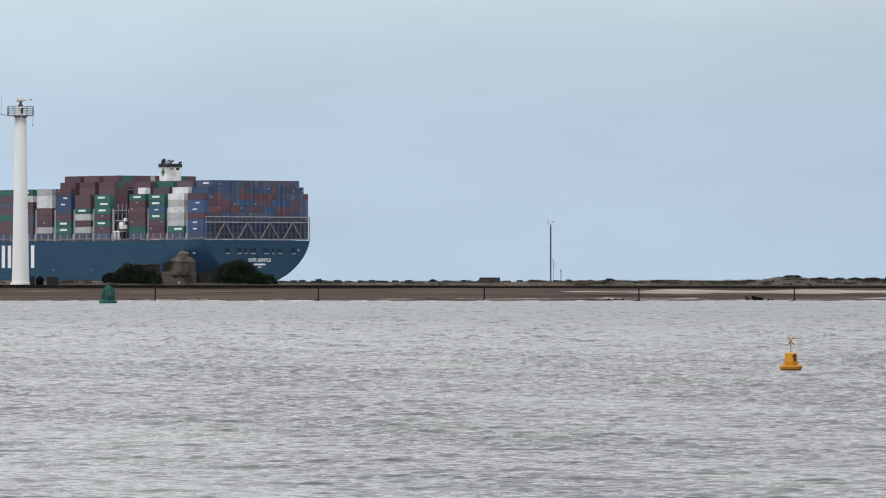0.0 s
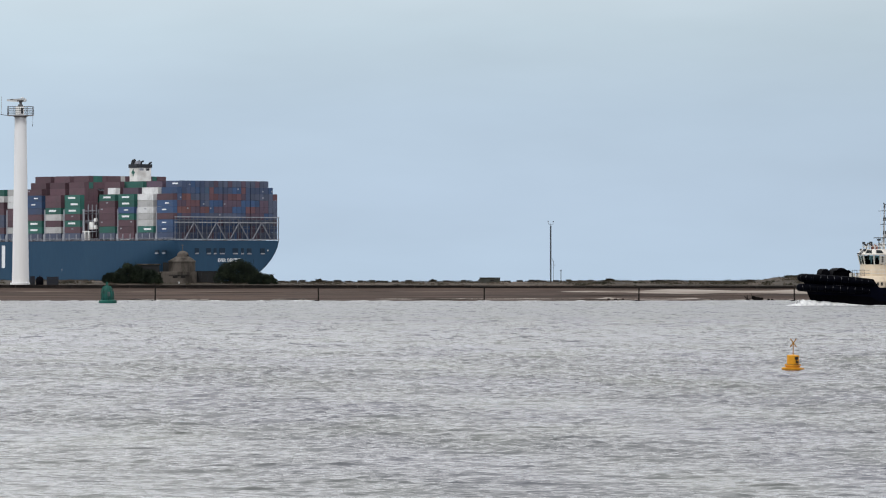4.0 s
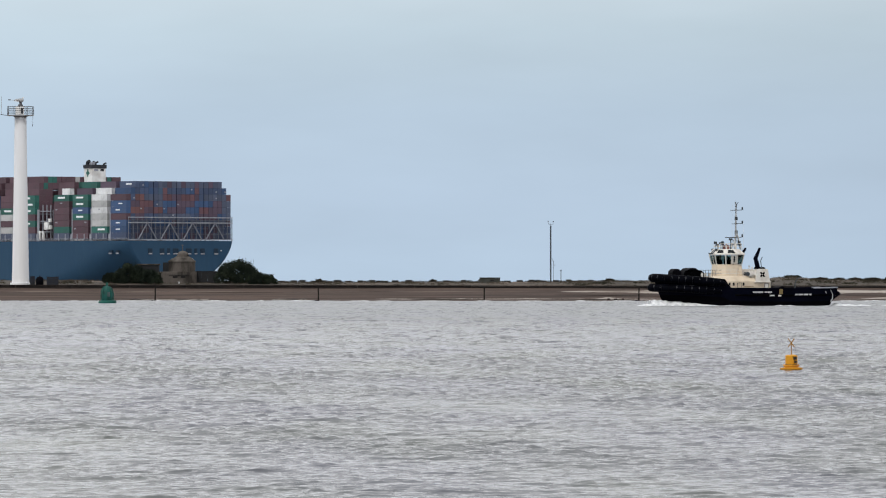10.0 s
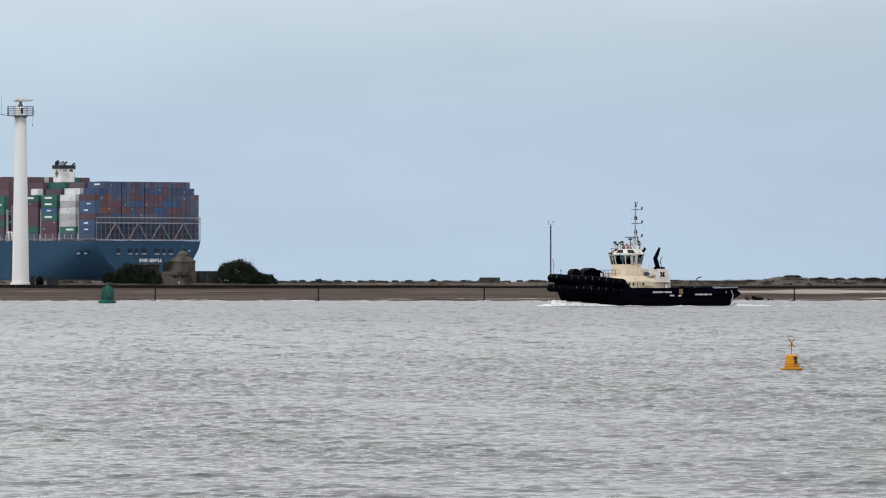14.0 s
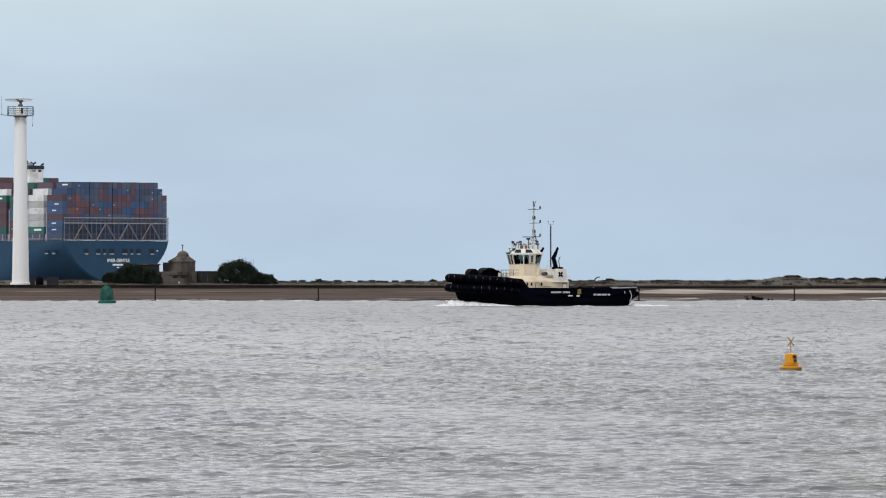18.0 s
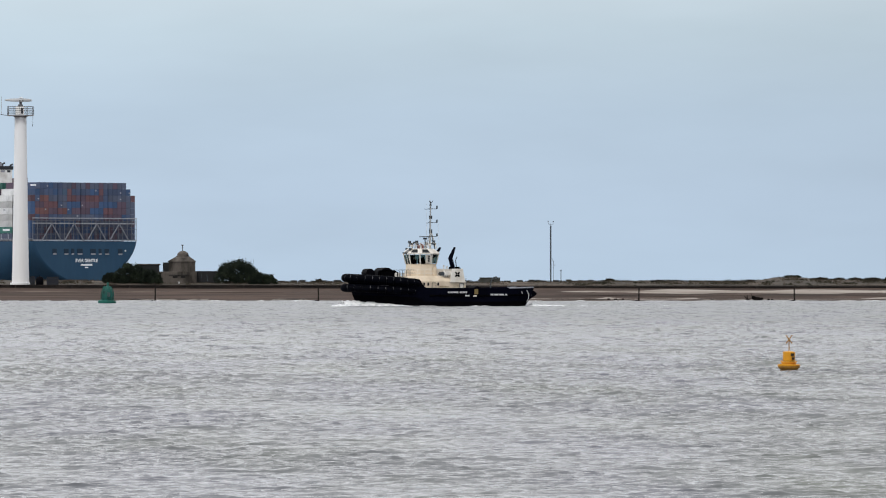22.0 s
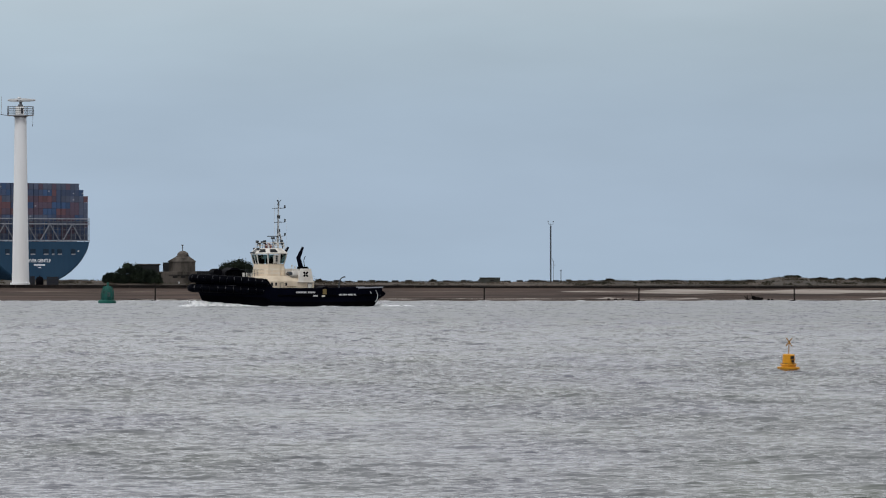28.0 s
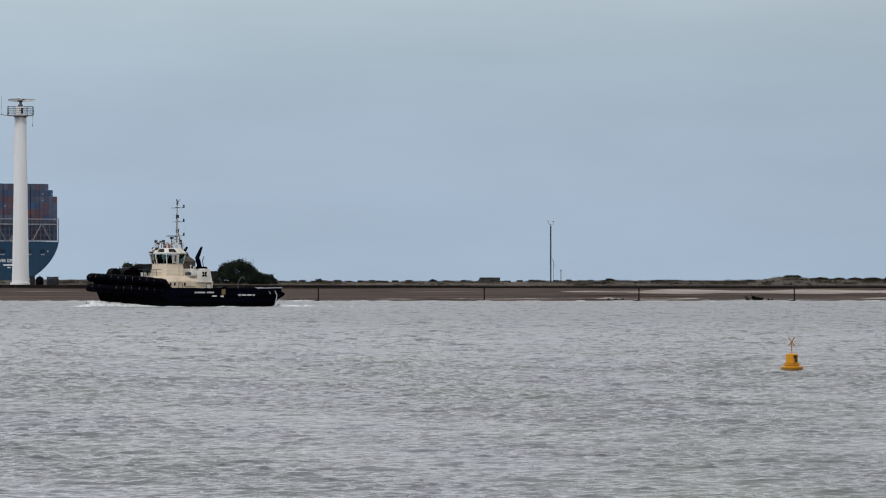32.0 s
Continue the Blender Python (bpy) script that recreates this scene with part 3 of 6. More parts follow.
tufts("dune_grass", 6500, -110, 110, 1542, 1566, 0.42, 3, "dry grass tufts along the crest of the spit")
tufts("wall_grass", 2600, -110, 110, 1525, 1540, 0.32, 4, "short dry grass behind the sea wall")

# low scrub over the slope of the spit
sr = random.Random(77)
scrub = []
for _ in range(46):
    x, y = sr.uniform(20, 104), sr.uniform(1530, 1556)
    spread = sr.uniform(0.9, 2.6)
    for _ in range(int(7 * spread)):
        xx, yy, rad = x + sr.gauss(0, 0.5) * spread, y + sr.uniform(-0.7, 0.7), sr.uniform(0.16, 0.34)
        scrub.append((xx, yy, ground_z(xx, yy) + rad * 0.3, rad))
for _ in range(260):
    x, y = sr.uniform(-110, 110), sr.uniform(1527, 1562)
    if math.sin(x * 0.19) + math.sin(x * 0.41 + y * 0.3) < sr.uniform(-1.2, 1.0):
        continue
    rad = sr.uniform(0.18, 0.42)
    for j in range(sr.randint(1, 4)):
        xx = x + j * rad * 1.2
        scrub.append((xx, y, ground_z(xx, y) + rad * 0.2, rad * sr.uniform(0.7, 1.1)))
vs_, fs_ = leaf_cloud(78, scrub, 34000, 0.08)
me_ = bpy.data.meshes.new("low_scrub")
me_.from_pydata([tuple(v) for v in vs_], [], fs_)
me_.materials.append(M_SCRUB)
tagged(new("low_scrub", me_), "patches of low brownish-green scrub on the spit", "scrub", kind="stuff")

# ---------------------------------------------------------------- concrete blocks, hut, masts
bm = B()
box(bm, (0, 0, 0.42), (1.2, 1.2, 0.95))
bevelled(bm, 0.07, 1)
block_me = mesh_of("concrete_block", bm, M_BLOCK)
for i, (x, k) in enumerate(((-34.7, 1), (-32.0, 1.1), (-30.2, 1.1), (-27.7, 0.9), (-25.5, 1.1), (-22.7, 1.2), (-20.3, 1.1), (-17.7, 1), (-15.2, 1.1), (-12.6, 1), (-10.3, 1.1), (-7.3, 1.1), (-2.2, 1), (0.7, 1.2), (4.4, 0.8), (13.8, 1.2), (16.5, 1.1), (19.1, 1.1), (21.6, 1.1), (24.3, 1.1), (27.0, 1), (29.6, 1), (31.8, 0.9))):
    y = 1556.0
    ob = new("concrete_block", block_me)
    ob.matrix_basis = pose(x, y, ground_z(x, y) - 0.5, 0, 0, (i * 37) % 17 - 8) @ Matrix.Diagonal((k, 1, 0.92 + 0.1 * ((i * 7) % 3), 1))
    tagged(ob, "weathered concrete tank-trap block in the grass", "block", "row of concrete blocks on the spit")

hut = thing("bunker", pose(9.9, 1552, 3.35), "low flat-roofed concrete bunker sunk in the grass", "bunker")
bm = B()
prism(bm, [(-2.35, -0.3), (2.3, -0.3), (2.3, 1.15), (-1.9, 1.2), (-2.35, 0.75)], -1.6, 1.6)
part("wall", bm, M_BUNKER, hut)
bm = B()
box(bm, (0.15, 0, 1.24), (4.5, 3.5, 0.14))
bevelled(bm, 0.03, 1)
part("roof", bm, M_BUNKER, hut)
bm = B()
box(bm, (0.6, -1.6, 0.65), (0.7, 0.06, 0.2))
part("slit", bm, M_DARK, hut)

mast = thing("weather_mast", pose(23.2, 1560, ground_z(23.2, 1560) - 0.1), "slim guyed lattice weather mast with sensors", "mast")
for dx, dy in ((-0.11, -0.07), (0.11, -0.07), (0, 0.12)):
    bm = B()
    rod(bm, (dx, dy, 0), (dx, dy, 12.2), 0.056, n=6)
    part("leg", bm, M_MASTGREY, mast)
for k in range(24):
    bm = B()
    z0, z1 = k * 0.5, k * 0.5 + 0.5
    s = 1 if k % 2 else -1
    rod(bm, (-0.11 * s, -0.07, z0), (0.11 * s, -0.07, z1), 0.022, n=4)
    rod(bm, (0.11 * s, -0.07, z0), (0, 0.12, z1), 0.022, n=4)
    part("lattice_brace", bm, M_MASTGREY, mast)
bm = B()
rod(bm, (-0.55, 0, 12.5), (0.55, 0, 12.5), 0.035, n=6)
rod(bm, (0, 0, 12.1), (0, 0, 12.6), 0.05, n=6)
part("crossarm", bm, M_STEEL_DK, mast)
for sx in (-0.5, 0.5):
    bm = B()
    rod(bm, (sx, 0, 12.5), (sx * 1.1, 0, 13.0), 0.03, n=6)
    bmesh.ops.create_uvsphere(bm, u_segments=8, v_segments=6, radius=0.12, matrix=Matrix.Translation((sx * 1.1, 0, 13.05)))
    part("wind_sensor", bm, M_STEEL_DK, mast)
bm = B()
rod(bm, (0.62, 0, 0), (0.62, 0, 4.6), 0.04, n=6)
rod(bm, (0.62, 0, 4.2), (0.2, 0, 5.3), 0.03, n=6)
rod(bm, (0.62, 0, 3.7), (0.95, 0, 3.7), 0.06, n=6)
part("side_pole", bm, M_STEEL_DK, mast)
pole = thing("short_pole", pose(25.4, 1560, ground_z(25.4, 1560) - 0.1), "short dark steel pole in the grass", "pole")
bm = B()
rod(bm, (0, 0, 0), (0, 0, 2.5), 0.09, 0.07)
part("pole", bm, M_STEEL_DK, pole)
bm = B()
rod(bm, (0, 0, 2.4), (0, 0, 2.65), 0.14, 0.14)
part("pole_head", bm, M_STEEL_DK, pole)

# ---------------------------------------------------------------- radar tower
tower = thing("radar_tower", pose(-89.3, 1531, 3.05), "tall white concrete radar tower with railed platform", "tower")
bm = B()
lathe(bm, [(2.15, -0.3), (2.15, 0.5), (1.82, 0.55), (1.76, 3), (1.50, 18), (1.25, 35.2), (1.25, 35.6)], 40)
part("shaft", bm, M_TOWER, tower, smooth=False)
bm = B()
lathe(bm, [(1.28, 35.45), (1.5, 35.62), (1.5, 35.75), (1.0, 35.75)], 28)
part("corbel", bm, M_GALV, tower)
bm = B()
box(bm, (0, 0, 35.85), (5.4, 4.6, 0.22))
part("platform", bm, M_GALV, tower)
for x, y in ((-2.65, -2.25), (-1.3, -2.25), (0, -2.25), (1.3, -2.25), (2.65, -2.25), (-2.65, 2.25), (-1.3, 2.25), (0, 2.25), (1.3, 2.25), (2.65, 2.25), (-2.65, 0), (2.65, 0)):
    bm = B()
    rod(bm, (x, y, 35.9), (x, y, 37.75), 0.05, n=6)
    part("railing_post", bm, M_STEEL_DK, tower)
for z in (36.35, 36.8, 37.25, 37.7):
    for a, b in (((-2.65, -2.25), (2.65, -2.25)), ((-2.65, 2.25), (2.65, 2.25)), ((-2.65, -2.25), (-2.65, 2.25)), ((2.65, -2.25), (2.65, 2.25))):
        bm = B()
        rod(bm, (*a, z), (*b, z), 0.04, n=6)
        part("railing_bar", bm, M_STEEL_DK, tower)
bm = B()
box(bm, (-0.15, 0, 36.85), (1.75, 1.7, 1.8))
bevelled(bm, 0.06, 2)
part("equipment_cabin", bm, M_SHIP_WHITE, tower)
bm = B()
box(bm, (0.35, -0.9, 36.8), (0.42, 0.1, 1.25))
part("cabin_door", bm, M_SHIP_DARK, tower)
bm = B()
lathe(bm, [(0.5, 37.6), (0.5, 38.1), (0.28, 38.3), (0.28, 38.6), (0.4, 38.7), (0.4, 38.98)], 16)
part("turning_gear", bm, M_STEEL_DK, tower)
bm = B()
rod(bm, (-2.6, -2.2, 35.8), (-4.1, -2.2, 36.0), 0.06, n=6)
part("antenna_arm", bm, M_STEEL_DK, tower)
bm = B()
rod(bm, (-3.9, -2.2, 35.9), (-3.9, -2.2, 39.9), 0.045, 0.03, n=6)
part("whip_antenna", bm, M_GALV, tower)
bm = B()
rod(bm, (2.68, -2.2, 36.0), (2.68, -2.2, 33.6), 0.025, n=5)
rod(bm, (2.68, -2.2, 33.9), (2.68, -2.2, 33.5), 0.09, n=6)
part("hanging_cable", bm, M_STEEL_DK, tower)
scanner = new("radar_scanner")
scanner.parent = tower
tagged(scanner, "slatted grey rotating radar scanner bar")
scanner.matrix_basis = pose(-0.1, 0, 39.08)
bm = B()
prof = []
for i in range(25):
    k = i / 12 - 1
    y, h = 0.6 - 1.7 * k * k, 0.36 - 0.2 * abs(k) ** 3
    prof.append([(3.05 * k, y - 0.07, -h), (3.05 * k, y + 0.06, -h), (3.05 * k, y + 0.16, -h * 0.3), (3.05 * k, y + 0.16, h * 0.3), (3.05 * k, y + 0.06, h), (3.05 * k, y - 0.07, h), (3.05 * k, y + 0.02, 0)])
loft(bm, prof)
part("reflector", bm, M_SCANNER, scanner, "pale curved radar reflector")
for x in (-0.35, 0.35):
    bm = B()
    rod(bm, (x, 0.4, -0.1), (x * 0.3, -2.2, 0.05), 0.05, n=6)
    part("feed_strut", bm, M_SCANNER, scanner)
bm = B()
box(bm, (0, -2.3, 0.06), (0.7, 0.42, 0.2))
bevelled(bm, 0.05, 1)
part("feed_horn", bm, M_STEEL_DK, scanner)
bm = B()
box(bm, (0, 0.1, -0.12), (1.0, 1.3, 0.26))
bevelled(bm, 0.06, 1)
part("scanner_bracket", bm, M_STEEL_DK, scanner)
bm = B()
box(bm, (0, 0.62, 0.5), (0.6, 0.36, 0.2))
part("scanner_head", bm, M_SHIP_WHITE, scanner)

# clutter round the tower's foot
cab = thing("equipment_cabinet", pose(-86.6, 1528, 3.1), "dark metal equipment cabinet beside the tower", "cabinet")
bm = B()
box(bm, (0, 0, 0.85), (1.0, 0.8, 1.7))
bevelled(bm, 0.04, 1)
part("body", bm, M_PEN, cab)
bm = B()
box(bm, (0, 0, 1.76), (1.12, 0.92, 0.1))
part("lid", bm, M_PEN, cab)
tank = thing("storage_tank", pose(-85.0, 1526.6, 3.05), "dark round storage tank beside the tower", "tank")
bm = B()
lathe(bm, [(0.72, 0), (0.8, 0.1), (0.8, 1.3), (0.55, 1.7), (0.12, 1.82)], 18)
part("body", bm, M_ROPE, tank, smooth=True)
bm = B()
rod(bm, (0, 0, 1.75), (0, 0, 1.95), 0.14)
part("lid", bm, M_ROPE, tank)
pen = thing("fence_enclosure", pose(-82.3, 1527, 3.05), "dark slatted fence enclosure beside the tower", "fence")
for i in range(7):
    bm = B()
    box(bm, (-1.2 + i * 0.4, 0, 0.9), (0.09, 0.09, 1.8))
    part("post", bm, M_PEN, pen)
for z in (0.2, 0.54, 0.88, 1.22, 1.56):
    bm = B()
    box(bm, (0, -0.06, z), (2.5, 0.04, 0.32))
    part("slat", bm, M_PEN, pen)

# ---------------------------------------------------------------- old lookout and walls
GZ = 3.0
fort = thing("concrete_lookout", pose(-56.0, 1545, GZ), "old stepped concrete lookout tower with domed cupola", "lookout")
bm = B()
box(bm, (-0.55, -3.1, 1.2), (8.2, 2.6, 3.4))
bevelled(bm, 0.05, 1)
part("lower_block", bm, M_CONC, fort)
bm = B()
box(bm, (0.35, -0.3, 2.5), (5.5, 4.9, 5.2))
bevelled(bm, 0.06, 1)
part("upper_block", bm, M_CONC, fort)
bm = B()
loft(bm, [[(-2.55, -2.9, 4.95), (3.3, -2.9, 4.95), (3.3, 2.6, 4.95), (-2.55, 2.6, 4.95)], [(-2.5, -2.85, 5.15), (3.2, -2.85, 5.15), (3.2, 2.5, 5.15), (-2.5, 2.5, 5.15)],
          [(-1.1, -1.7, 6.0), (2.1, -1.7, 6.0), (2.1, 1.5, 6.0), (-1.1, 1.5, 6.0)]])
part("hipped_roof", bm, M_CONC, fort)
bm = B()
lathe(bm, [(1.45, 5.8), (1.45, 6.2), (1.22, 6.25), (1.2, 6.6), (1.0, 6.95), (0.65, 7.2), (0.3, 7.32), (0.05, 7.34)], 20, (0.5, -0.1, 0))
part("cupola", bm, M_CONC, fort, smooth=False)
bm = B()
box(bm, (1.45, -0.7, 6.42), (0.7, 0.6, 0.2))
part("cupola_slit", bm, M_DARK, fort)
bm = B()
rod(bm, (0.45, 0, 7.1), (0.45, 0, 8.6), 0.1)
rod(bm, (0.2, 0, 8.55), (0.7, 0, 8.55), 0.09)
part("finial", bm, M_STEEL_DK, fort)
for x, z, w in ((-0.95, 1.75, 1.0), (0.75, 1.75, 0.95)):
    bm = B()
    box(bm, (x, -4.4, z), (w, 0.14, 0.34))
    part("gun_slit", bm, M_DARK, fort)
bm = B()
box(bm, (-0.2, -4.42, 2.15), (4.2, 0.26, 0.14))
bevelled(bm, 0.03, 1)
part("drip_ledge", bm, M_CONC_DARK, fort)
bm = B()
box(bm, (-2.95, -0.2, 3.2), (1.5, 2.2, 3.3))
part("side_block", bm, M_CONC_DARK, fort)
bm = B()
box(bm, (-4.4, -2.6, 0.8), (0.7, 1.6, 2.6), 0.0)
part("buttress", bm, M_CONC, fort)
hut2 = thing("flat_roofed_hut", pose(-62.8, 1543, GZ), "dark flat-roofed concrete hut behind scrub", "hut")
bm = B()
box(bm, (0, 0, 2.1), (4.6, 4.0, 4.4))
part("wall", bm, M_CONC_DARK, hut2)
bm = B()
box(bm, (0.05, 0, 4.42), (5.0, 4.4, 0.26))
bevelled(bm, 0.04, 1)
part("roof", bm, M_CONC, hut2)
bm = B()
box(bm, (0.5, -2.02, 1.5), (0.9, 0.08, 1.9))
part("door", bm, M_DARK, hut2)
wl = thing("yard_wall", pose(-50.2, 1543, GZ), "dark stained concrete yard wall beside the lookout", "wall")
for i in range(4):
    bm = B()
    box(bm, (-1.9 + i * 1.26, 0, 1.32), (1.24, 0.5, 3.14))
    bevelled(bm, 0.02, 1)
    part("wall_panel", bm, M_CONC_DARK, wl)
bm = B()
box(bm, (0, 0, 2.95), (5.1, 0.66, 0.12))
part("coping", bm, M_CONC_DARK, wl)

# small white markers in the grass by the lookout
for x, y in ((-63.8, 1539), (-56.1, 1539), (-47.0, 1539)):
    mk = thing("white_marker", pose(x, y, ground_z(x, y) - 0.1), "small white marker stone in the grass", "marker", "white markers by the lookout")
    bm = B()
    box(bm, (0, 0, 0.24), (0.24, 0.2, 0.48))
    bevelled(bm, 0.05, 2)
    part("stone", bm, M_SCANNER, mk)

# driftwood by the water
drift = thing("driftwood_log", pose(63.1, 1464, 0.1), "dark broken driftwood log with stub branches", "driftwood")
drift.scale = (0.72, 0.8, 0.85)
bm = B()
tube(bm, [(-1.0, 0, 0.75), (-0.5, 0, 0.45), (0.3, 0.1, 0.22), (1.5, 0, 0.15), (2.3, 0, 0.2)], 0.42, 8, (0.5, 1.1, 1.1, 0.85, 0.6))
part("log", bm, M_WETWOOD, drift)
for a, b in (((-2.2, 0, -0.3), (-2.25, 0, 1.1)), ((-2.2, 0, 0.2), (-3.0, 0, 0.8)), ((-0.7, 0, 0.4), (-1.0, 0, 1.25)), ((1.6, 0, 0), (1.9, 0, 0.6)), ((-2.3, 0, 0.1), (-0.8, 0, 0.2))):
    bm = B()
    rod(bm, a, b, 0.14, 0.07, 6)
    part("branch", bm, M_WETWOOD, drift)
for i, (x, y, r_) in enumerate(((33.5, 1463, 0.26), (34.8, 1461, 0.24), (36.4, 1464, 0.18), (65.6, 1460, 0.22), (66.4, 1461, 0.18), (61.2, 1460, 0.2))):
    bm = B()
    bmesh.ops.create_icosphere(bm, subdivisions=2, radius=r_, matrix=Matrix.Diagonal((1.5, 1, 0.8, 1)))
    for v in bm.verts:
        v.co *= 1 + 0.25 * noise.noise(v.co * 4 + Vector((i, 0, 0)))
    ob = new("beach_boulder", mesh_of("beach_boulder", bm, M_WETWOOD))
    ob.matrix_basis = pose(x, y, float(steps(y, BEACH)) + r_ * 0.4)
    tagged(ob, "dark weedy boulder at the waterline", "boulder", "boulders on the beach")

# ---------------------------------------------------------------- container ship (x forward, y to port, z up, origin at the transom's foot)
ship = thing("container_ship", pose(-82, 3290, 0, 0, 0, 126.2), "dark blue container ship stacked high with coloured containers", "ship")
HB, DECK = 29.9, 22.6


def hull_ring(x, wide, keel, turn, p, q):
    """One cross-section from the keel round to the deck; below the height turn the side curves in."""
    out = []
    for d in (1.0, 0.985, 0.95, 0.88, 0.78, 0.66, 0.53, 0.4, 0.27, 0.14, 0.0):
        out.append((x, wide * (1 - d ** p) ** q, turn - d * (turn - keel)))
    out.append((x, wide, (turn + DECK) / 2))
    out.append((x, wide, DECK))
    return out + [(a, -b, c) for a, b, c in out[::-1]]


bm = B()
rings = []
for x, wide, keel, turn, p, q in ((0, 28.2, 3.6, 22.3, 1.5, 0.5), (0.25, 28.9, 3.1, 22.3, 1.5, 0.5), (0.8, 29.4, 2.75, 22.3, 1.5, 0.5), (1.8, 29.7, 2.4, 22.1, 1.5, 0.5), (3.6, HB, 2.1, 21.9, 1.52, 0.5), (6, HB, 1.8, 21.6, 1.54, 0.5), (12, HB, 1.0, 20.8, 1.6, 0.5), (20, HB, -0.5, 19, 1.8, 0.5), (32, HB, -3, 16, 2.2, 0.5),
                                  (50, HB, -6, 11, 2.8, 0.46), (75, HB, -9.5, 5, 3.6, 0.4), (110, HB, -11, -2, 4, 0.4), (300, HB, -11, -2, 4, 0.4), (335, 28, -11, 2, 2.5, 0.6), (365, 22, -11, 12, 1.6, 0.8), (388, 12, -11, 20, 1.2, 1.0), (399, 2, -9, 22, 1.1, 1.0)):
    rings.append(hull_ring(x, wide, keel, turn, p, q))
loft(bm, rings)
hull = part("hull", bm, M_HULL, ship, "dark blue painted steel hull", smooth=True)
hull.data.polygons[-2].use_smooth = hull.data.polygons[-1].use_smooth = False
for e in hull.data.edges:
    xs_ = [hull.data.vertices[v].co.x for v in e.vertices]
    e.use_edge_sharp = all(abs(hull.data.vertices[v].co.z - DECK) < 0.01 for v in e.vertices)
bm = B()
box(bm, (190, 0, DECK + 0.12), (360, 57.5, 0.2))
part("main_deck", bm, M_SHIP_DECK, ship)
for x0 in range(0, 180, 15):
    bm = B()
    for z in (0.4, 0.8, 1.2):
        rod(bm, (x0, 29.7, DECK + z), (x0 + 15, 29.7, DECK + z), 0.06, n=4)
    for k in range(7):
        rod(bm, (x0 + k * 2.4, 29.7, DECK), (x0 + k * 2.4, 29.7, DECK + 1.25), 0.07, n=4)
    part("deck_rail", bm, M_SHIP_GREY, ship)

# mooring openings across the stern and quarter
for y, w in ((17.4, 2.4), (10.8, 2.6), (7.2, 1.6), (3.2, 3.2), (-4.2, 3.2), (-8.2, 1.6), (-12.0, 2.6), (-19.6, 2.6)):
    bm = B()
    box(bm, (-0.02, y, 18.1), (0.5, w, 2.2))
    bevelled(bm, 0.15, 1)
    part("mooring_port", bm, M_PORT, ship)
    bm = B()
    box(bm, (-0.2, y, 16.75), (0.4, w * 0.75, 0.6))
    part("fairlead", bm, M_SHIP_GREY, ship)
for x in (8, 13.5):
    bm = B()
    box(bm, (x, 29.8, 17.8), (2.6, 0.3, 1.0))
    part("mooring_port", bm, M_PORT, ship)
    bm = B()
    box(bm, (x, 29.95, 16.9), (2.2, 0.3, 0.6))
    part("fairlead", bm, M_SHIP_GREY, ship)
bm = B()
bmesh.ops.create_uvsphere(bm, u_segments=10, v_segments=8, radius=0.34, matrix=Matrix.Translation((-0.34, -22.3, 18.2)))
part("stern_light", bm, M_SHIP_WHITE, ship)
ob = piece("name_lettering", text_mesh("EVER GENTLE", 2.05, M_LETTER, "name_lettering"), ship, pose(-0.06, -0.6, 13.7, 90, 0, -90))
ob = tagged(ob, "white ship's name on the transom")
for k, (y, w, z, h) in enumerate(((-0.6, 6.4, 11.8, 0.8), (-0.6, 1.8, 10.6, 0.4))):
    bm = B()
    box(bm, (0.0, y, z), (0.12, w, h))
    part("lettering_bar", bm, M_LETTER, ship)
# large white markings along the side, as plain bars
for x in (137.3, 149.5, 161.0):
    for dx in (4.0, -2.6):
        bm = B()
        box(bm, (x + dx, 29.92, 15.6), (2.6, 0.12, 10.4))
        part("marking_bar", bm, M_LETTER, ship)

# containers
BAYS = [1.2 + 14.95 * i + (12.4 + 0.35 * (i - 4) if i > 3 else 0.0) for i in range(16)]
TIER, BASE, ROW = 2.92, DECK + 0.75, 2.515


def crate(bm, length):
    """A container: a box with recessed panels between its frame posts."""
    vs = box(bm, (0, 0, 0), (length, 2.44, 2.87))
    fs = [f for f in bm.faces]
    r = bmesh.ops.inset_individual(bm, faces=fs, thickness=0.13, depth=-0.06)


BOXES = {}
for k in M_BOX:
    bm = B()
    crate(bm, 12.19)
    BOXES[k] = mesh_of("container", bm, M_BOX[k])


def heights(bay, row):
    edge = min(row, (20 if bay in (4, 5, 6) else 22) - row)
    n = (9, 9, 9, 9, 10, 10, 10, 8, 8, 8, 8, 8, 8, 8, 8, 8)[bay]
    if bay in (0, 4, 5, 6):
        n -= (2, 1, 0)[min(max(edge, 0), 2)]
        if bay in (4, 5) and row == 0:
            n -= 1
    elif bay == 1:
        n = 7 if row == 0 else (9 if row == 2 else 8)
    elif bay in (2, 3) and row == 0:
        n = 7
    elif bay in (2, 3) and (row == 1 or row > 6 - bay) or bay == 3 and row == 2:
        n = 8
    return n


PORT = {0: "navy blue blue rust blue blue rust", 1: "slate green grey grey white grey white", 2: "rust rust rust green blue green green", 3: "slate green rust rust rust rust green",
        4: "slate rust green rust green green green", 5: "slate grey rust grey green rust rust", 6: "slate green green rust navy blue blue rust", 7: "slate grey rust rust rust white white grey",
        8: "navy rust slate slate rust rust grey green", 9: "slate rust rust green rust slate rust green", 10: "rust rust green rust blue rust rust rust"}
cr_ = random.Random(5)
AFT = ["navy"] * 8 + ["blue"] * 6 + ["slate"] * 2 + ["plum"] * 6 + ["red"] * 5 + ["orange"] * 1 + ["teal"] * 1
AFT_LOW = ["navy", "slate", "navy", "plum", "blue"]
last_aft = ["navy"] * 10
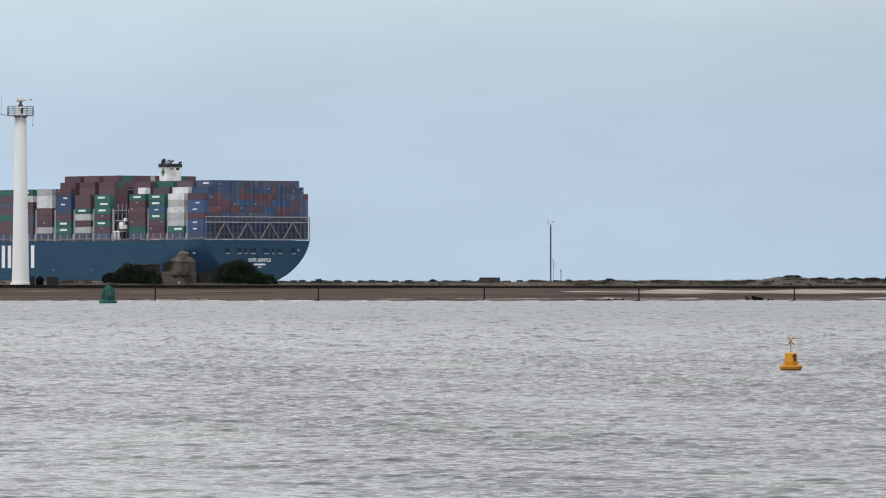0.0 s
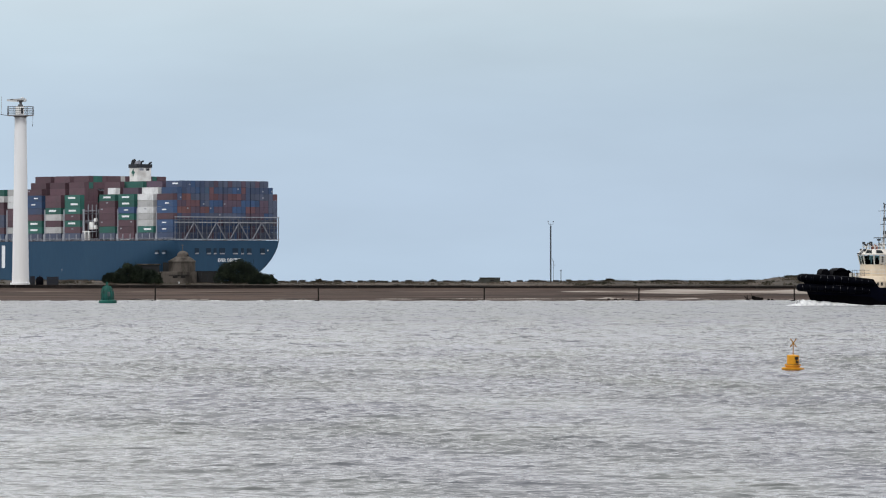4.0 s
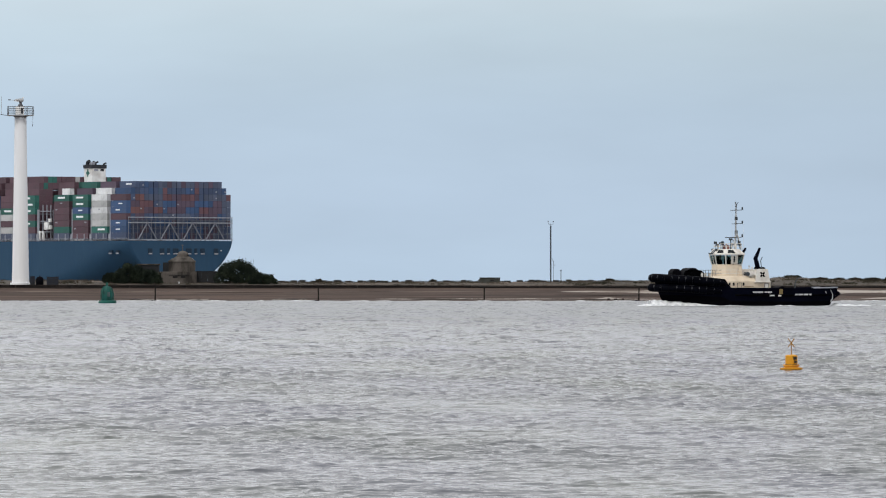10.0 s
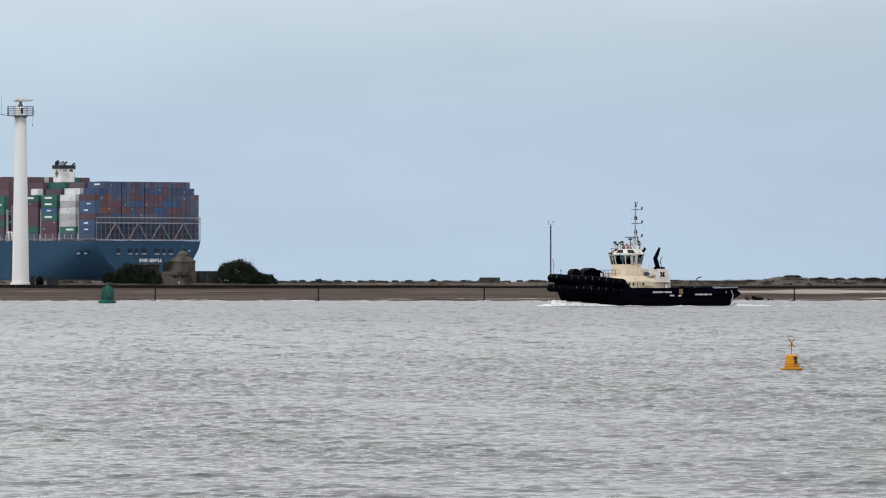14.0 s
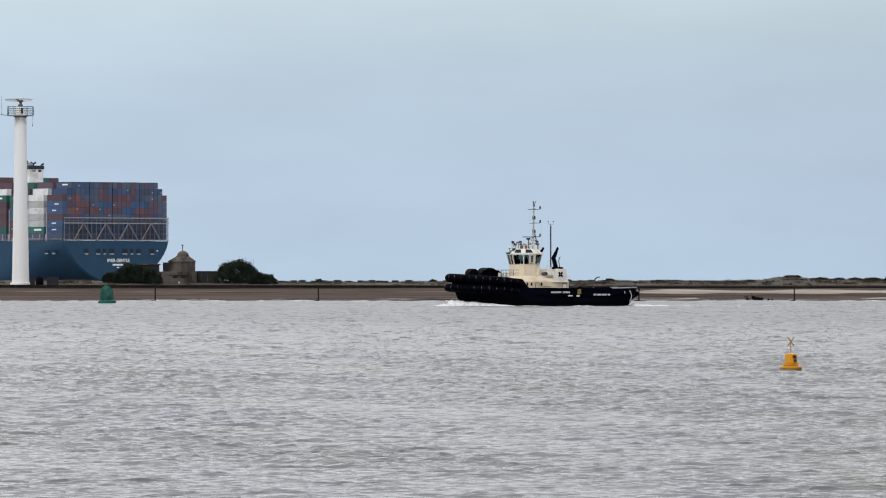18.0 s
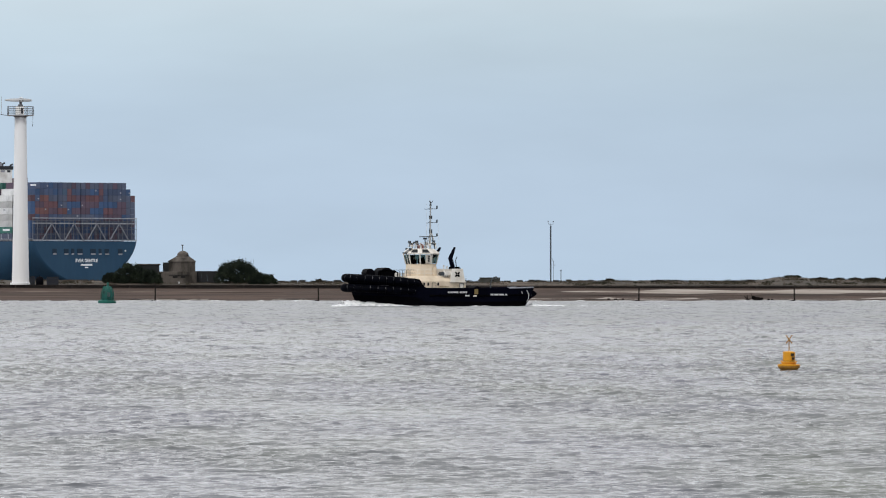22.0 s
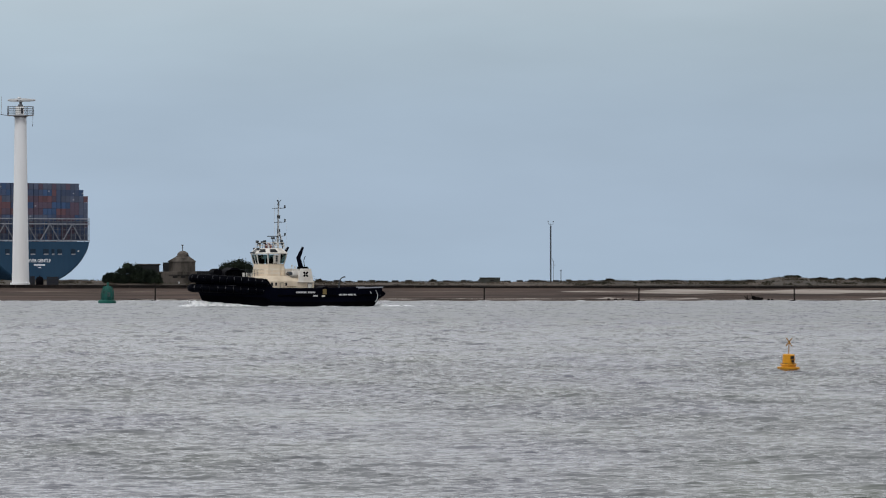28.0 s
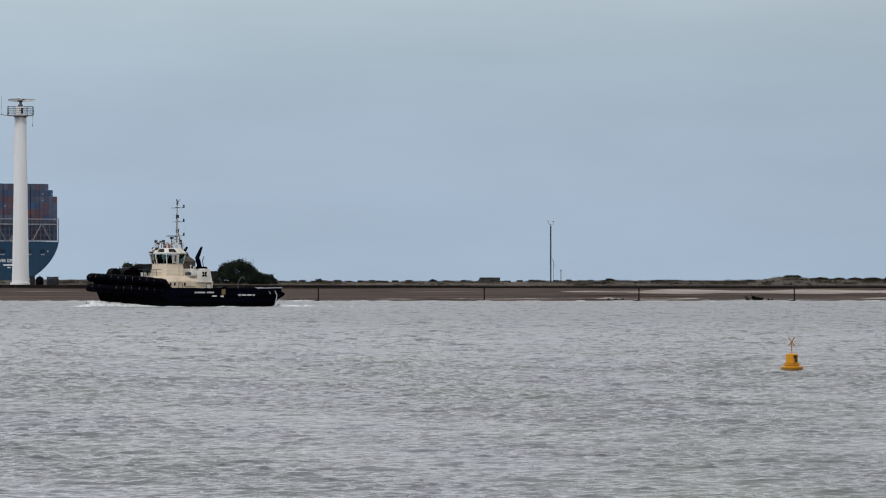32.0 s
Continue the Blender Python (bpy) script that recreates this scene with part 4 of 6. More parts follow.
MID = ["rust"] * 7 + ["green"] * 3 + ["blue", "slate", "grey"]
rest = {}
count = 0
bar_me = None
bm = B()
box(bm, (0, 0, 0), (5.6, 0.05, 0.85))
bar_me = mesh_of("marking_bar", bm, M_LETTER)
bm = B()
box(bm, (0, 0, 0), (1.5, 0.05, 0.5))
bar2_me = mesh_of("marking_bar", bm, M_SHIP_GREY)
bm = B()
box(bm, (0, 0, 0), (0.06, 0.8, 0.6))
tag_me = mesh_of("placard", bm, M_SHIP_GREY)
for bay in range(16):
    for row in range(23):
        top = heights(bay, row)
        for t in range(top):
            port = row == 0
            seen = (bay == 0 and (t >= 4 or port)) or (port and bay <= 8) or (t >= top - 1 and row in (1, 2, 3) and bay < 8) or (bay == 0 and t == 3)
            hidden = 2 <= row <= 20 and t < top - 2 and bay > 0
            if hidden and not (bay in (4, 5, 6) and row < 4):
                continue
            if port and bay in PORT and t < len(PORT[bay].split()):
                color = PORT[bay].split()[t]
            elif bay == 0:
                color = last_aft[t] if row > 1 and cr_.random() < 0.42 else cr_.choice(AFT if t > 3 else AFT_LOW)
                last_aft[t] = color
                if row < 7 and t > 6:
                    color = "navy" if (row + t) % 4 else "blue"
                elif t == 8:
                    color = "slate" if row % 3 else "plum"
            else:
                color = cr_.choice(MID)
                if bay in (5, 6) or bay == 4 and cr_.random() < 0.5:
                    color = "rust"
                if bay == 4 and row in (1, 2, 3, 4):
                    color = "green" if t == 8 and row == 2 or t == 9 and row > 2 else "rust"
                if bay == 2 and row < 5:
                    color = "green" if t == 8 else "plum"
                if bay == 1 and row in (1, 2):
                    color = "white" if row == 1 else "plum"
            m = pose(BAYS[bay] + 6.3, 29.3 - ROW * (row + 0.5) - 0.3 * ((row > 5) + (row > 10) + (row > 16) - 1.5), BASE + TIER * (t + 0.5))
            if seen and count < 300:
                ob = piece("container", BOXES[color], ship, m)
                count += 1
                if bay == 0 and not port and cr_.random() < 0.1:
                    piece("placard", tag_me, ob, pose(-6.14, cr_.choice((-0.6, 0.5)), cr_.choice((0.7, -0.3))))
                if port and color in ("white", "grey", "rust") and cr_.random() < 0.5:
                    piece("marking_bar", bar2_me, ob, pose(cr_.choice((-4, 0, 4)), 1.23, 0.5))
                if port and color in ("green", "blue") and cr_.random() < 0.85:
                    piece("marking_bar", bar_me, ob, pose(cr_.choice((0, -1.5, 0.5)), 1.23, 0.1) @ (Matrix.Identity(4) if color == "green" else Matrix.Diagonal((0.55, 1, 0.65, 1))))
                if bay == 0 and row == 2 and t == 8:
                    piece("marking_bar", bar_me, ob, pose(-1.0, 1.23, 0.2) @ Matrix.Diagonal((0.8, 1, 0.8, 1)))
            else:
                rest.setdefault(color, []).append(m)
bm = B()
crate(bm, 6.06)
piece("container", mesh_of("container", bm, M_BOX["white"]), ship, pose(BAYS[3] + 3.2, 29.3 - ROW * 0.5, BASE + TIER * 7.5))
piece("container", BOXES["rust"], ship, pose(BAYS[3] + 6.3, 29.3 - ROW * 1.5, BASE + TIER * 8.5))
# small white tug marks low on the side
for x in (87.6, 118.0):
    bm = B()
    box(bm, (x, 29.93, 9.3), (0.28, 0.08, 0.9))
    box(bm, (x, 29.93, 9.7), (0.8, 0.08, 0.25))
    part("tug_mark", bm, M_SHIP_GREY, ship)
for color, ms in rest.items():
    bm = B()
    for m in ms:
        bmesh.ops.create_cube(bm, size=1, matrix=m @ Matrix.Diagonal((12.19, 2.44, 2.87, 1)))
    tagged(part("cargo_block", bm, M_BOX[color], ship, "stacked shipping containers"), kind="stuff")

# stern lashing bridge: posts, beams and slanting braces
SX = 0.2
bm = B()
box(bm, (0, 0, 0), (0.4, 0.16, 10.9))
lp_me = mesh_of("lashing_post", bm, M_LASH_THIN)
for i in range(24):
    piece("lashing_post", lp_me, ship, pose(SX, 29.3 - 2.525 * i, DECK + 5.4))
for z, h in ((DECK + 0.5, 0.45), (DECK + 3.0, 0.14), (DECK + 5.6, 0.14), (DECK + 8.2, 0.5), (DECK + 9.4, 0.16), (DECK + 10.6, 0.45)):
    bm = B()
    box(bm, (SX - 0.05, 0.2, z), (0.6, 58.5, h))
    part("lashing_beam", bm, M_SHIP_GREY if h > 0.4 else M_LASH_THIN, ship)
for yc in (19.1, 6.5, -6.2, -18.9):
    for side in (5.3, -5.3):
        bm = B()
        rod(bm, (SX - 0.5, yc + side, DECK + 0.4), (SX - 0.5, yc, DECK + 8.2), 0.29, n=6)
        part("lashing_brace", bm, M_LASH_BRACE, ship)
# side lashing bridges between the bays
for bay in range(1, 13):
    x = BAYS[bay] - 1.2
    for y in (28.6, 20, 10, 0, -10, -20, -28.6):
        bm = B()
        box(bm, (x, y, DECK + 7.3), (1.2 if y == 28.6 else 0.6, 0.5, 14.6))
        part("lashing_post", bm, M_SHIP_GREY, ship)
    for z in (4.2, 8.4, 12.6):
        bm = B()
        box(bm, (x, 0, DECK + z), (1.5, 57.4, 0.3))
        part("lashing_walkway", bm, M_SHIP_GREY, ship)
    bm = B()
    box(bm, (x, 28.9, DECK + 1.6), (1.9, 0.7, 3.2))
    part("lashing_foot", bm, M_SHIP_GREY, ship)

# pedestals under the outboard stacks
bm = B()
box(bm, (0, 0, 1.5), (0.55, 0.5, 3.0))
ped_me = mesh_of("stack_pedestal", bm, M_SHIP_GREY)
for bay in range(1, 11):
    for dx in (3.2, 8.8):
        piece("stack_pedestal", ped_me, ship, pose(BAYS[bay] + dx, 29.5, DECK + 0.2))

# funnel casing
CX = BAYS[3] + 21.6
bm = B()
box(bm, (CX, 0, 34), (8.5, 18, 23))
part("casing", bm, M_SHIP_WHITE, ship, "white funnel casing")
bm = B()
box(bm, (CX, 0, 51.2), (6.4, 8.0, 12.0))
bevelled(bm, 0.4, 2)
fun = part("funnel", bm, M_SHIP_WHITE, ship)
bm = B()
box(bm, (CX, 0, 57.2), (6.8, 8.5, 1.7))
part("funnel_band", bm, M_SHIP_DARK, fun)
for x, y, r, h in ((2.4, 2.6, 0.8, 59.4), (0.9, 1.0, 0.42, 59.2), (-0.6, 0.0, 0.42, 59.1), (-2.4, -3.2, 0.42, 58.5)):
    bm = B()
    tube(bm, [(CX + x, y, 57.5), (CX + x, y, h - 0.6), (CX + x - 0.3, y - 0.1, h), (CX + x - 1.2, y - 0.5, h + 0.35)], r, 10)
    part("exhaust_pipe", bm, M_SHIP_DARK, fun)
bm = B()
box(bm, (CX + 0.4, 0.9, 58.7), (2.4, 2.6, 1.4))
part("silencer_box", bm, M_SHIP_GREY, fun)
for y, w in ((1.6, 2.2), (-1.8, 1.8)):
    bm = B()
    box(bm, (CX - 3.2, y, 55.6), (0.14, w, 1.0))
    part("louvre", bm, M_SHIP_DARK if y < 0 else M_SHIP_GREY, fun)
bm = B()
box(bm, (CX, 4.05, 54.2), (0.8, 0.12, 3.4))
box(bm, (CX, 4.05, 54.2), (2.6, 0.13, 0.8))
box(bm, (CX, 4.06, 54.2), (1.6, 0.12, 1.6), 0)
part("funnel_mark", bm, M_BOX["green"], fun)
for dx in (-3.2, 0.0, 3.2):
    for z0 in (2, 7, 12):
        bm = B()
        box(bm, (CX + dx, 27.0, DECK + z0 + 2.2), (0.35, 0.35, 5.0))
        part("platform_post", bm, M_SHIP_GREY, ship)
for z in (4.4, 9.2, 13.8):
    bm = B()
    box(bm, (CX, 26, DECK + z), (9.0, 4.5, 0.3))
    part("platform", bm, M_SHIP_GREY, ship)
for x, z, w, h in ((CX + 2.6, 4.3, 5.6, 0.55), (CX + 0.8, 2.2, 0.8, 3.8), (CX + 3.6, 2.2, 0.8, 3.8), (CX - 1.6, 7.0, 3.0, 3.4), (CX - 4.4, 9.6, 1.6, 1.6), (CX - 4.6, 6.4, 1.4, 1.8)):
    bm = B()
    box(bm, (x, 28.3, DECK + z), (w, 1.2, h))
    bevelled(bm, 0.15, 1)
    part("deck_locker", bm, M_SHIP_WHITE, ship)

# ---------------------------------------------------------------- tug (x forward, y to port, z up, origin under the mast at the waterline)
tug = thing("tugboat", pose(0, 1150, 0, 0, 0, 197.3), "dark navy harbour tugboat with cream deckhouse and rubber fenders", "tugboat")
tug.scale = (0.919, 0.936, 0.945)
STERN, BOW = -16.4, 14.6


def sheer(x):
    return float(np.interp(x, [-16.4, -9, 2.9, 3.9, 9, 14.6], [2.75, 2.55, 2.6, 4.0, 4.45, 4.85]))


def beam(u, v):
    """Half-breadth at u along the length and v up the side."""
    full = np.interp(u, [0, 0.03, 0.12, 0.3, 0.6, 0.72, 0.82, 0.9, 0.96, 0.99, 1.0], [4.3, 4.8, 5.2, 5.4, 5.4, 5.2, 4.6, 3.5, 2.1, 0.95, 0.0])
    low = np.interp(u, [0, 0.05, 0.2, 0.6, 0.75, 0.88, 0.96, 1.0], [3.9, 4.5, 4.9, 5.1, 4.3, 2.4, 0.9, 0.0])
    return float(low + (full - low) * v ** 0.8)


def hull_point(u, v):
    x = (STERN + 2.6 * (1 - v) ** 1.5) * (1 - u) + (BOW - 2.7 * (1 - v) ** 1.3) * u
    return x, beam(u, v), -1.6 + v * (sheer(x) + 1.6)


US = [0, 0.015, 0.04, 0.08, 0.15, 0.25, 0.35, 0.45, 0.53, 0.575, 0.6, 0.618, 0.63, 0.642, 0.654, 0.68, 0.72, 0.76, 0.8, 0.84, 0.88, 0.91, 0.94, 0.96, 0.98, 0.99, 1.0]


def tug_level(v):
    left = [hull_point(u, v) for u in US]
    return left + [(x, -y, z) for x, y, z in left[-2::-1]]


bm = B()
loft(bm, [tug_level(v) for v in (0, 0.2, 0.38, 0.5)])
part("lower_hull", bm, M_TUG_BLACK, tug, "black lower hull")
bm = B()
loft(bm, [tug_level(v) for v in (0.5, 0.65, 0.8, 0.92, 1.0)], caps=False)
part("upper_hull", bm, M_TUG_NAVY, tug, "dark navy topsides and bulwark")
bm = B()
inner = [(x * 0.985, y * 0.96, 1.55 + (1.6 if x > 3.5 else 0)) for x, y, z in tug_level(0.93)]
loft(bm, [[(x, y, z - 0.1) for x, y, z in inner], inner])
part("deck", bm, M_STEEL_DK, tug, "dark steel deck")
# bulwark capping rail
top = tug_level(1.0)
for a in range(0, len(top) - 1, 2):
    bm = B()
    tube(bm, [(p[0], p[1], p[2] + 0.03) for p in top[a:a + 3]], 0.11, 6)
    part("capping_rail", bm, M_TUG_BLACK if top[a][0] > 3 else (M_SHIP_GREY if top[a][0] < -12.5 else M_TUG_NAVY), tug)


# bow fenders: two rolls in segments round the bow, with lashing bands
def fender_roll(du, v, r, name, u0, seg):
    pts = []
    us = list(np.linspace(u0, 1.0, 46))
    for u in us:
        x, y, z = hull_point(u, v)
        pts.append(Vector((x + (0.25 + du) * u, y + 0.12, z)))
    line = pts + [Vector((p.x, -p.y, p.z)) for p in pts[-2::-1]]
    d = [0.0]
    for a, b in zip(line, line[1:]):
        d.append(d[-1] + (b - a).length)
    k = int(d[-1] / seg)
    at = lambda s: Vector([float(np.interp(s, d, [p[i] for p in line])) for i in range(3)])
    for i in range(k):
        s0, s1 = d[-1] * i / k, d[-1] * (i + 1) / k
        bm = B()
        g = 0.01
        fall = 0.55 if i in (0, k - 1) else (0.8 if i in (1, k - 2) else 1.0)
        tube(bm, [at(s0 + g), at(s0 + 0.12), at((s0 + s1) / 2), at(s1 - 0.12), at(s1 - g)], r * fall, 12, (0.96, 1, 1, 1, 0.96))
        part(name, bm, M_RUBBER, tug, smooth=True)
        c, e = at(s0), at(s0 + 0.06)
        bm = B()
        tube(bm, [c, e], r * fall * 0.96, 12)
        part("fender_band", bm, M_BAND, tug)
        if i % 1 == 0 and c.y > -0.5:
            bm = B()
            out = Vector((0.35, 1, 0)).normalized() if c.x < 12.5 else Vector((1, 0.6, 0)).normalized()
            tube(bm, [c + out * r * 0.72 * fall + Vector((0, 0, r * 0.66 * fall)), c + out * r * 0.98 * fall + Vector((0, 0, 0.15 * r))], 0.045, 5)
            part("fender_lashing", bm, M_LASH, tug)


fender_roll(0, 0.915, 0.66, "fender_roll", 0.645, 1.15)
fender_roll(0.75, 0.675, 0.62, "fender_roll", 0.66, 1.2)
# side rubbing strake and its pads
for u0, u1 in zip(np.linspace(0.03, 0.60, 10), np.linspace(0.03, 0.60, 10)[1:]):
    for s in (1, -1):
        bm = B()
        a, b = hull_point(u0, 0.80), hull_point(u1, 0.80)
        tube(bm, [(a[0], s * (a[1] + 0.05), a[2] - 0.25), (b[0] - 0.05, s * (b[1] + 0.05), b[2] - 0.25)], 0.13, 8)
        part("rubbing_strake", bm, M_TUG_BLACK, tug, smooth=True)
# stern fender: a wedge of rubber blocks across the transom
for y in (-3.0, -1.5, 0, 1.5, 3.0):
    bm = B()
    prism(bm, [(STERN + 0.3, 2.45), (STERN - 0.45, 2.1), (STERN - 0.75, 1.85), (STERN - 0.72, 1.6), (STERN - 0.3, 1.35), (STERN + 0.7, 0.75)], y - 0.73, y + 0.73)
    bevelled(bm, 0.08, 2)
    part("stern_fender", bm, M_RUBBER, tug, smooth=False)
for k, pts in enumerate(([(-14.9, 5.1, 2.3), (-15.3, 5.0, 1.6), (-15.2, 4.95, 0.9), (-14.95, 4.85, 0.45)], [(-13.9, 5.25, 2.15), (-14.1, 5.2, 1.8)])):
    bm = B()
    tube(bm, pts, 0.06, 6)
    part("fender_chain", bm, M_SCANNER, tug, "worn pale fender chain")

# lettering along the side, as plain bars
for x, w, z, h in (*((-1.15 - 0.26 * k, 0.19, 2.0, 0.27) for k in range(7)), *((-3.2 - 0.26 * k, 0.19, 2.0, 0.27) for k in range(5)), (-4.4, 0.8, 1.45, 0.22), (-8.7, 0.45, 1.62, 0.25), (-9.45, 0.75, 1.62, 0.25), (-10.4, 0.8, 1.62, 0.25), (-11.2, 0.35, 1.62, 0.25)):
    u = (x - STERN) / (BOW - STERN)
    bm = B()
    box(bm, (x, beam(u, 0.86) + 0.14, z), (w, 0.08, h))
    part("lettering_bar", bm, M_SCANNER, tug)
bm = B()
box(bm, (-6.0, beam(0.31, 0.9) + 0.02, 2.15), (0.62, 0.14, 0.95))
part("freeing_port", bm, M_OCHRE, tug, "ochre freeing port plate")
bm = B()
box(bm, (-5.75, beam(0.31, 0.8) + 0.16, 1.42), (0.55, 0.06, 0.24))
part("lettering_bar", bm, M_TUG_WHITE, tug)

# deckhouse
bm = B()
loft(bm, [[(5.6, -3.4, 1.5), (5.6, 3.4, 1.5), (4.4, 4.1, 1.5), (-4.6, 4.1, 1.5), (-4.8, 3.6, 1.5), (-4.8, -3.6, 1.5), (-4.6, -4.1, 1.5), (4.4, -4.1, 1.5)],
          [(5.6, -3.4, 3.75), (5.6, 3.4, 3.75), (4.4, 4.1, 3.75), (-4.6, 4.1, 3.75), (-4.8, 3.6, 3.75), (-4.8, -3.6, 3.75), (-4.6, -4.1, 3.75), (4.4, -4.1, 3.75)],
          [(5.3, -2.9, 4.6), (5.3, 2.9, 4.6), (4.3, 3.5, 4.6), (-2.6, 3.5, 4.6), (-3.0, 3.2, 4.6), (-3.0, -3.2, 4.6), (-2.6, -3.5, 4.6), (4.3, -3.5, 4.6)]])
bevelled(bm, 0.06, 2)
house = part("deckhouse", bm, M_CREAM, tug, "cream painted deckhouse")
for x in (2.57, 1.86, 0.13):
    bm = B()
    box(bm, (x, 4.1, 3.3), (0.3, 0.1, 0.5))
    bevelled(bm, 0.03, 1)
    part("porthole", bm, M_GLASS, house)
for x, z, w, h in ((-0.8, 2.9, 1.7, 0.06), (-3.0, 3.0, 1.0, 0.06)):
    bm = B()
    box(bm, (x, 4.13, z), (w, 0.1, h))
    part("rust_streak", bm, M_OCHRE, house)
bm = B()
box(bm, (-3.9, 4.12, 2.5), (0.75, 0.1, 1.75))
bevelled(bm, 0.03, 1)
part("door", bm, M_TUG_WHITE, house)
bm = B()
box(bm, (-1.7, 3.4, 5.0), (1.1, 1.0, 0.55))
part("vent_box", bm, M_TUG_WHITE, tug)
for x, r in ((-2.15, 0.36), (-0.7, 0.3)):
    bm = B()
    rod(bm, (x, 2.6, 4.95), (x, 4.0, 4.95), r, n=14)
    part("life_raft_canister", bm, M_TUG_WHITE if x < -1 else M_TUG_STEEL, tug, smooth=False)

bm = B()
box(bm, (-3.2, 4.2, 3.62), (2.9, 0.5, 0.1))
bevelled(bm, 0.02, 1)
part("casing_ledge", bm, M_TUG_WHITE, tug)
for x in (-1.05, -1.4, -1.75):
    bm = B()
    rod(bm, (x, 3.75, 4.35), (x, 3.75, 5.3), 0.15, n=10)
    bmesh.ops.create_uvsphere(bm, u_segments=10, v_segments=6, radius=0.15, matrix=Matrix.Translation((x, 3.75, 5.3)))
    part("gas_bottle", bm, M_TUG_WHITE, tug, smooth=True)
for x, h in ((-1.2, 6.3), (-1.75, 6.1)):
    bm = B()
    rod(bm, (x, 3.1, 4.5), (x, 3.1, h), 0.07, n=8)
    rod(bm, (x, 3.1, h - 0.2), (x, 3.1, h), 0.15, n=8)
    part("vent_post", bm, M_TUG_WHITE, tug)
for x0, x1, z0, z1 in ((-3.55, -4.25, 1.62, 3.4), (1.2, 0.55, 1.75, 3.5)):
    for a, b in (((x0, z0), (x0, z1)), ((x1, z0), (x1, z1)), ((x0, z1), (x1, z1))):
        bm = B()
        rod(bm, (a[0], 4.17, a[1]), (b[0], 4.17, b[1]), 0.035, n=5)
        part("door_frame", bm, M_TUG_STEEL, house)

# wheelhouse
OCT0 = [(3.85, 1.2), (2.65, 2.5), (0.75, 2.5), (-0.4, 1.6), (-0.4, -1.6), (0.75, -2.5), (2.65, -2.5), (3.85, -1.2)]
OCT1 = [(4.2, 1.35), (2.85, 2.85), (0.75, 2.85), (-0.75, 1.8), (-0.75, -1.8), (0.75, -2.85), (2.85, -2.85), (4.2, -1.35)]


def ring(o, z, k=1.0):
    return [(2.0 + (x - 2.0) * k, y * k, z) for x, y in o]


bm = B()
loft(bm, [ring(OCT0, 4.5, 1.08), ring(OCT0, 6.35, 1.0), ring(OCT0, 6.5, 1.02)])
wheel = part("wheelhouse", bm, M_CREAM, tug, "cream wheelhouse with outward-leaning windows")
bm = B()
box(bm, (3.3, 0, 6.85), (0.7, 3.2, 0.7))
box(bm, (1.6, 0, 6.9), (0.8, 0.9, 0.9))
part("helm_console", bm, M_TUG_BLACK, wheel, "dark helm console")
for y in (-0.9, 0.9):
    bm = B()
    box(bm, (1.2, y, 6.85), (0.6, 0.6, 0.7))
    box(bm, (0.95, y, 7.3), (0.14, 0.6, 0.8))
    part("helm_seat", bm, M_TUG_BLACK, wheel)
for i in range(8):
    a0, b0 = Vector((*OCT0[i], 6.5)), Vector((*OCT0[(i + 1) % 8], 6.5))
    a1, b1 = Vector((*OCT1[i], 8.05)), Vector((*OCT1[(i + 1) % 8], 8.05))
    bm = B()
    rod(bm, a0, a1, 0.11, n=6)
    part("window_post", bm, M_TUG_WHITE, wheel)
    n = (b0 - a0).cross(a1 - a0).normalized()
    cuts = [(0.06, 0.94)] if (b0 - a0).length < 1.85 else [(0.05, 0.48), (0.52, 0.95)]
    for c0, c1 in cuts:
        q = [a0.lerp(b0, c0).lerp(a1.lerp(b1, c0), 0.05), a0.lerp(b0, c1).lerp(a1.lerp(b1, c1), 0.05), a0.lerp(b0, c1).lerp(a1.lerp(b1, c1), 0.93), a0.lerp(b0, c0).lerp(a1.lerp(b1, c0), 0.93)]
        bm = B()
        loft(bm, [[p - n * 0.03 for p in q], [p + n * 0.02 for p in q]])
        if i in (1, 5) and c0 > 0.3:
            dr = part("side_door", bm, M_TUG_WHITE, wheel)
            for h in (0.3, 0.55, 0.8):
                bm = B()
                p = q[0].lerp(q[1], 0.5).lerp(q[3].lerp(q[2], 0.5), h)
                box(bm, p, (0.26, 0.22, 0.26))
                part("door_pane", bm, M_GLASS, dr)
        else:
            part("window_pane", bm, M_PANE, wheel).visible_shadow = False
        if len(cuts) == 2 and c0 < 0.3:
            bm = B()
            rod(bm, a0.lerp(b0, 0.5), a1.lerp(b1, 0.5), 0.08, n=6)
            part("window_post", bm, M_TUG_WHITE, wheel)
bm = B()
loft(bm, [ring(OCT1, 8.03, 1.05), ring(OCT1, 8.22, 1.05), ring(OCT1, 8.85, 0.80), ring(OCT1, 8.95, 0.76)])
part("wheelhouse_roof", bm, M_TUG_WHITE, wheel, "white wheelhouse roof with sloping skylights")
for i in (0, 1, 6, 7):
    a0, b0 = Vector(ring(OCT1, 8.3, 1.02)[i]), Vector(ring(OCT1, 8.3, 1.02)[(i + 1) % 8])
    a1, b1 = Vector(ring(OCT1, 8.78, 0.83)[i]), Vector(ring(OCT1, 8.78, 0.83)[(i + 1) % 8])
    up = Vector((0, 0, 0.05))
    bm = B()
    q = [a0.lerp(b0, 0.2), a0.lerp(b0, 0.8), a1.lerp(b1, 0.76), a1.lerp(b1, 0.24)]
    loft(bm, [q, [p + up for p in q]])
    part("skylight", bm, M_GLASS, wheel)
bm = B()
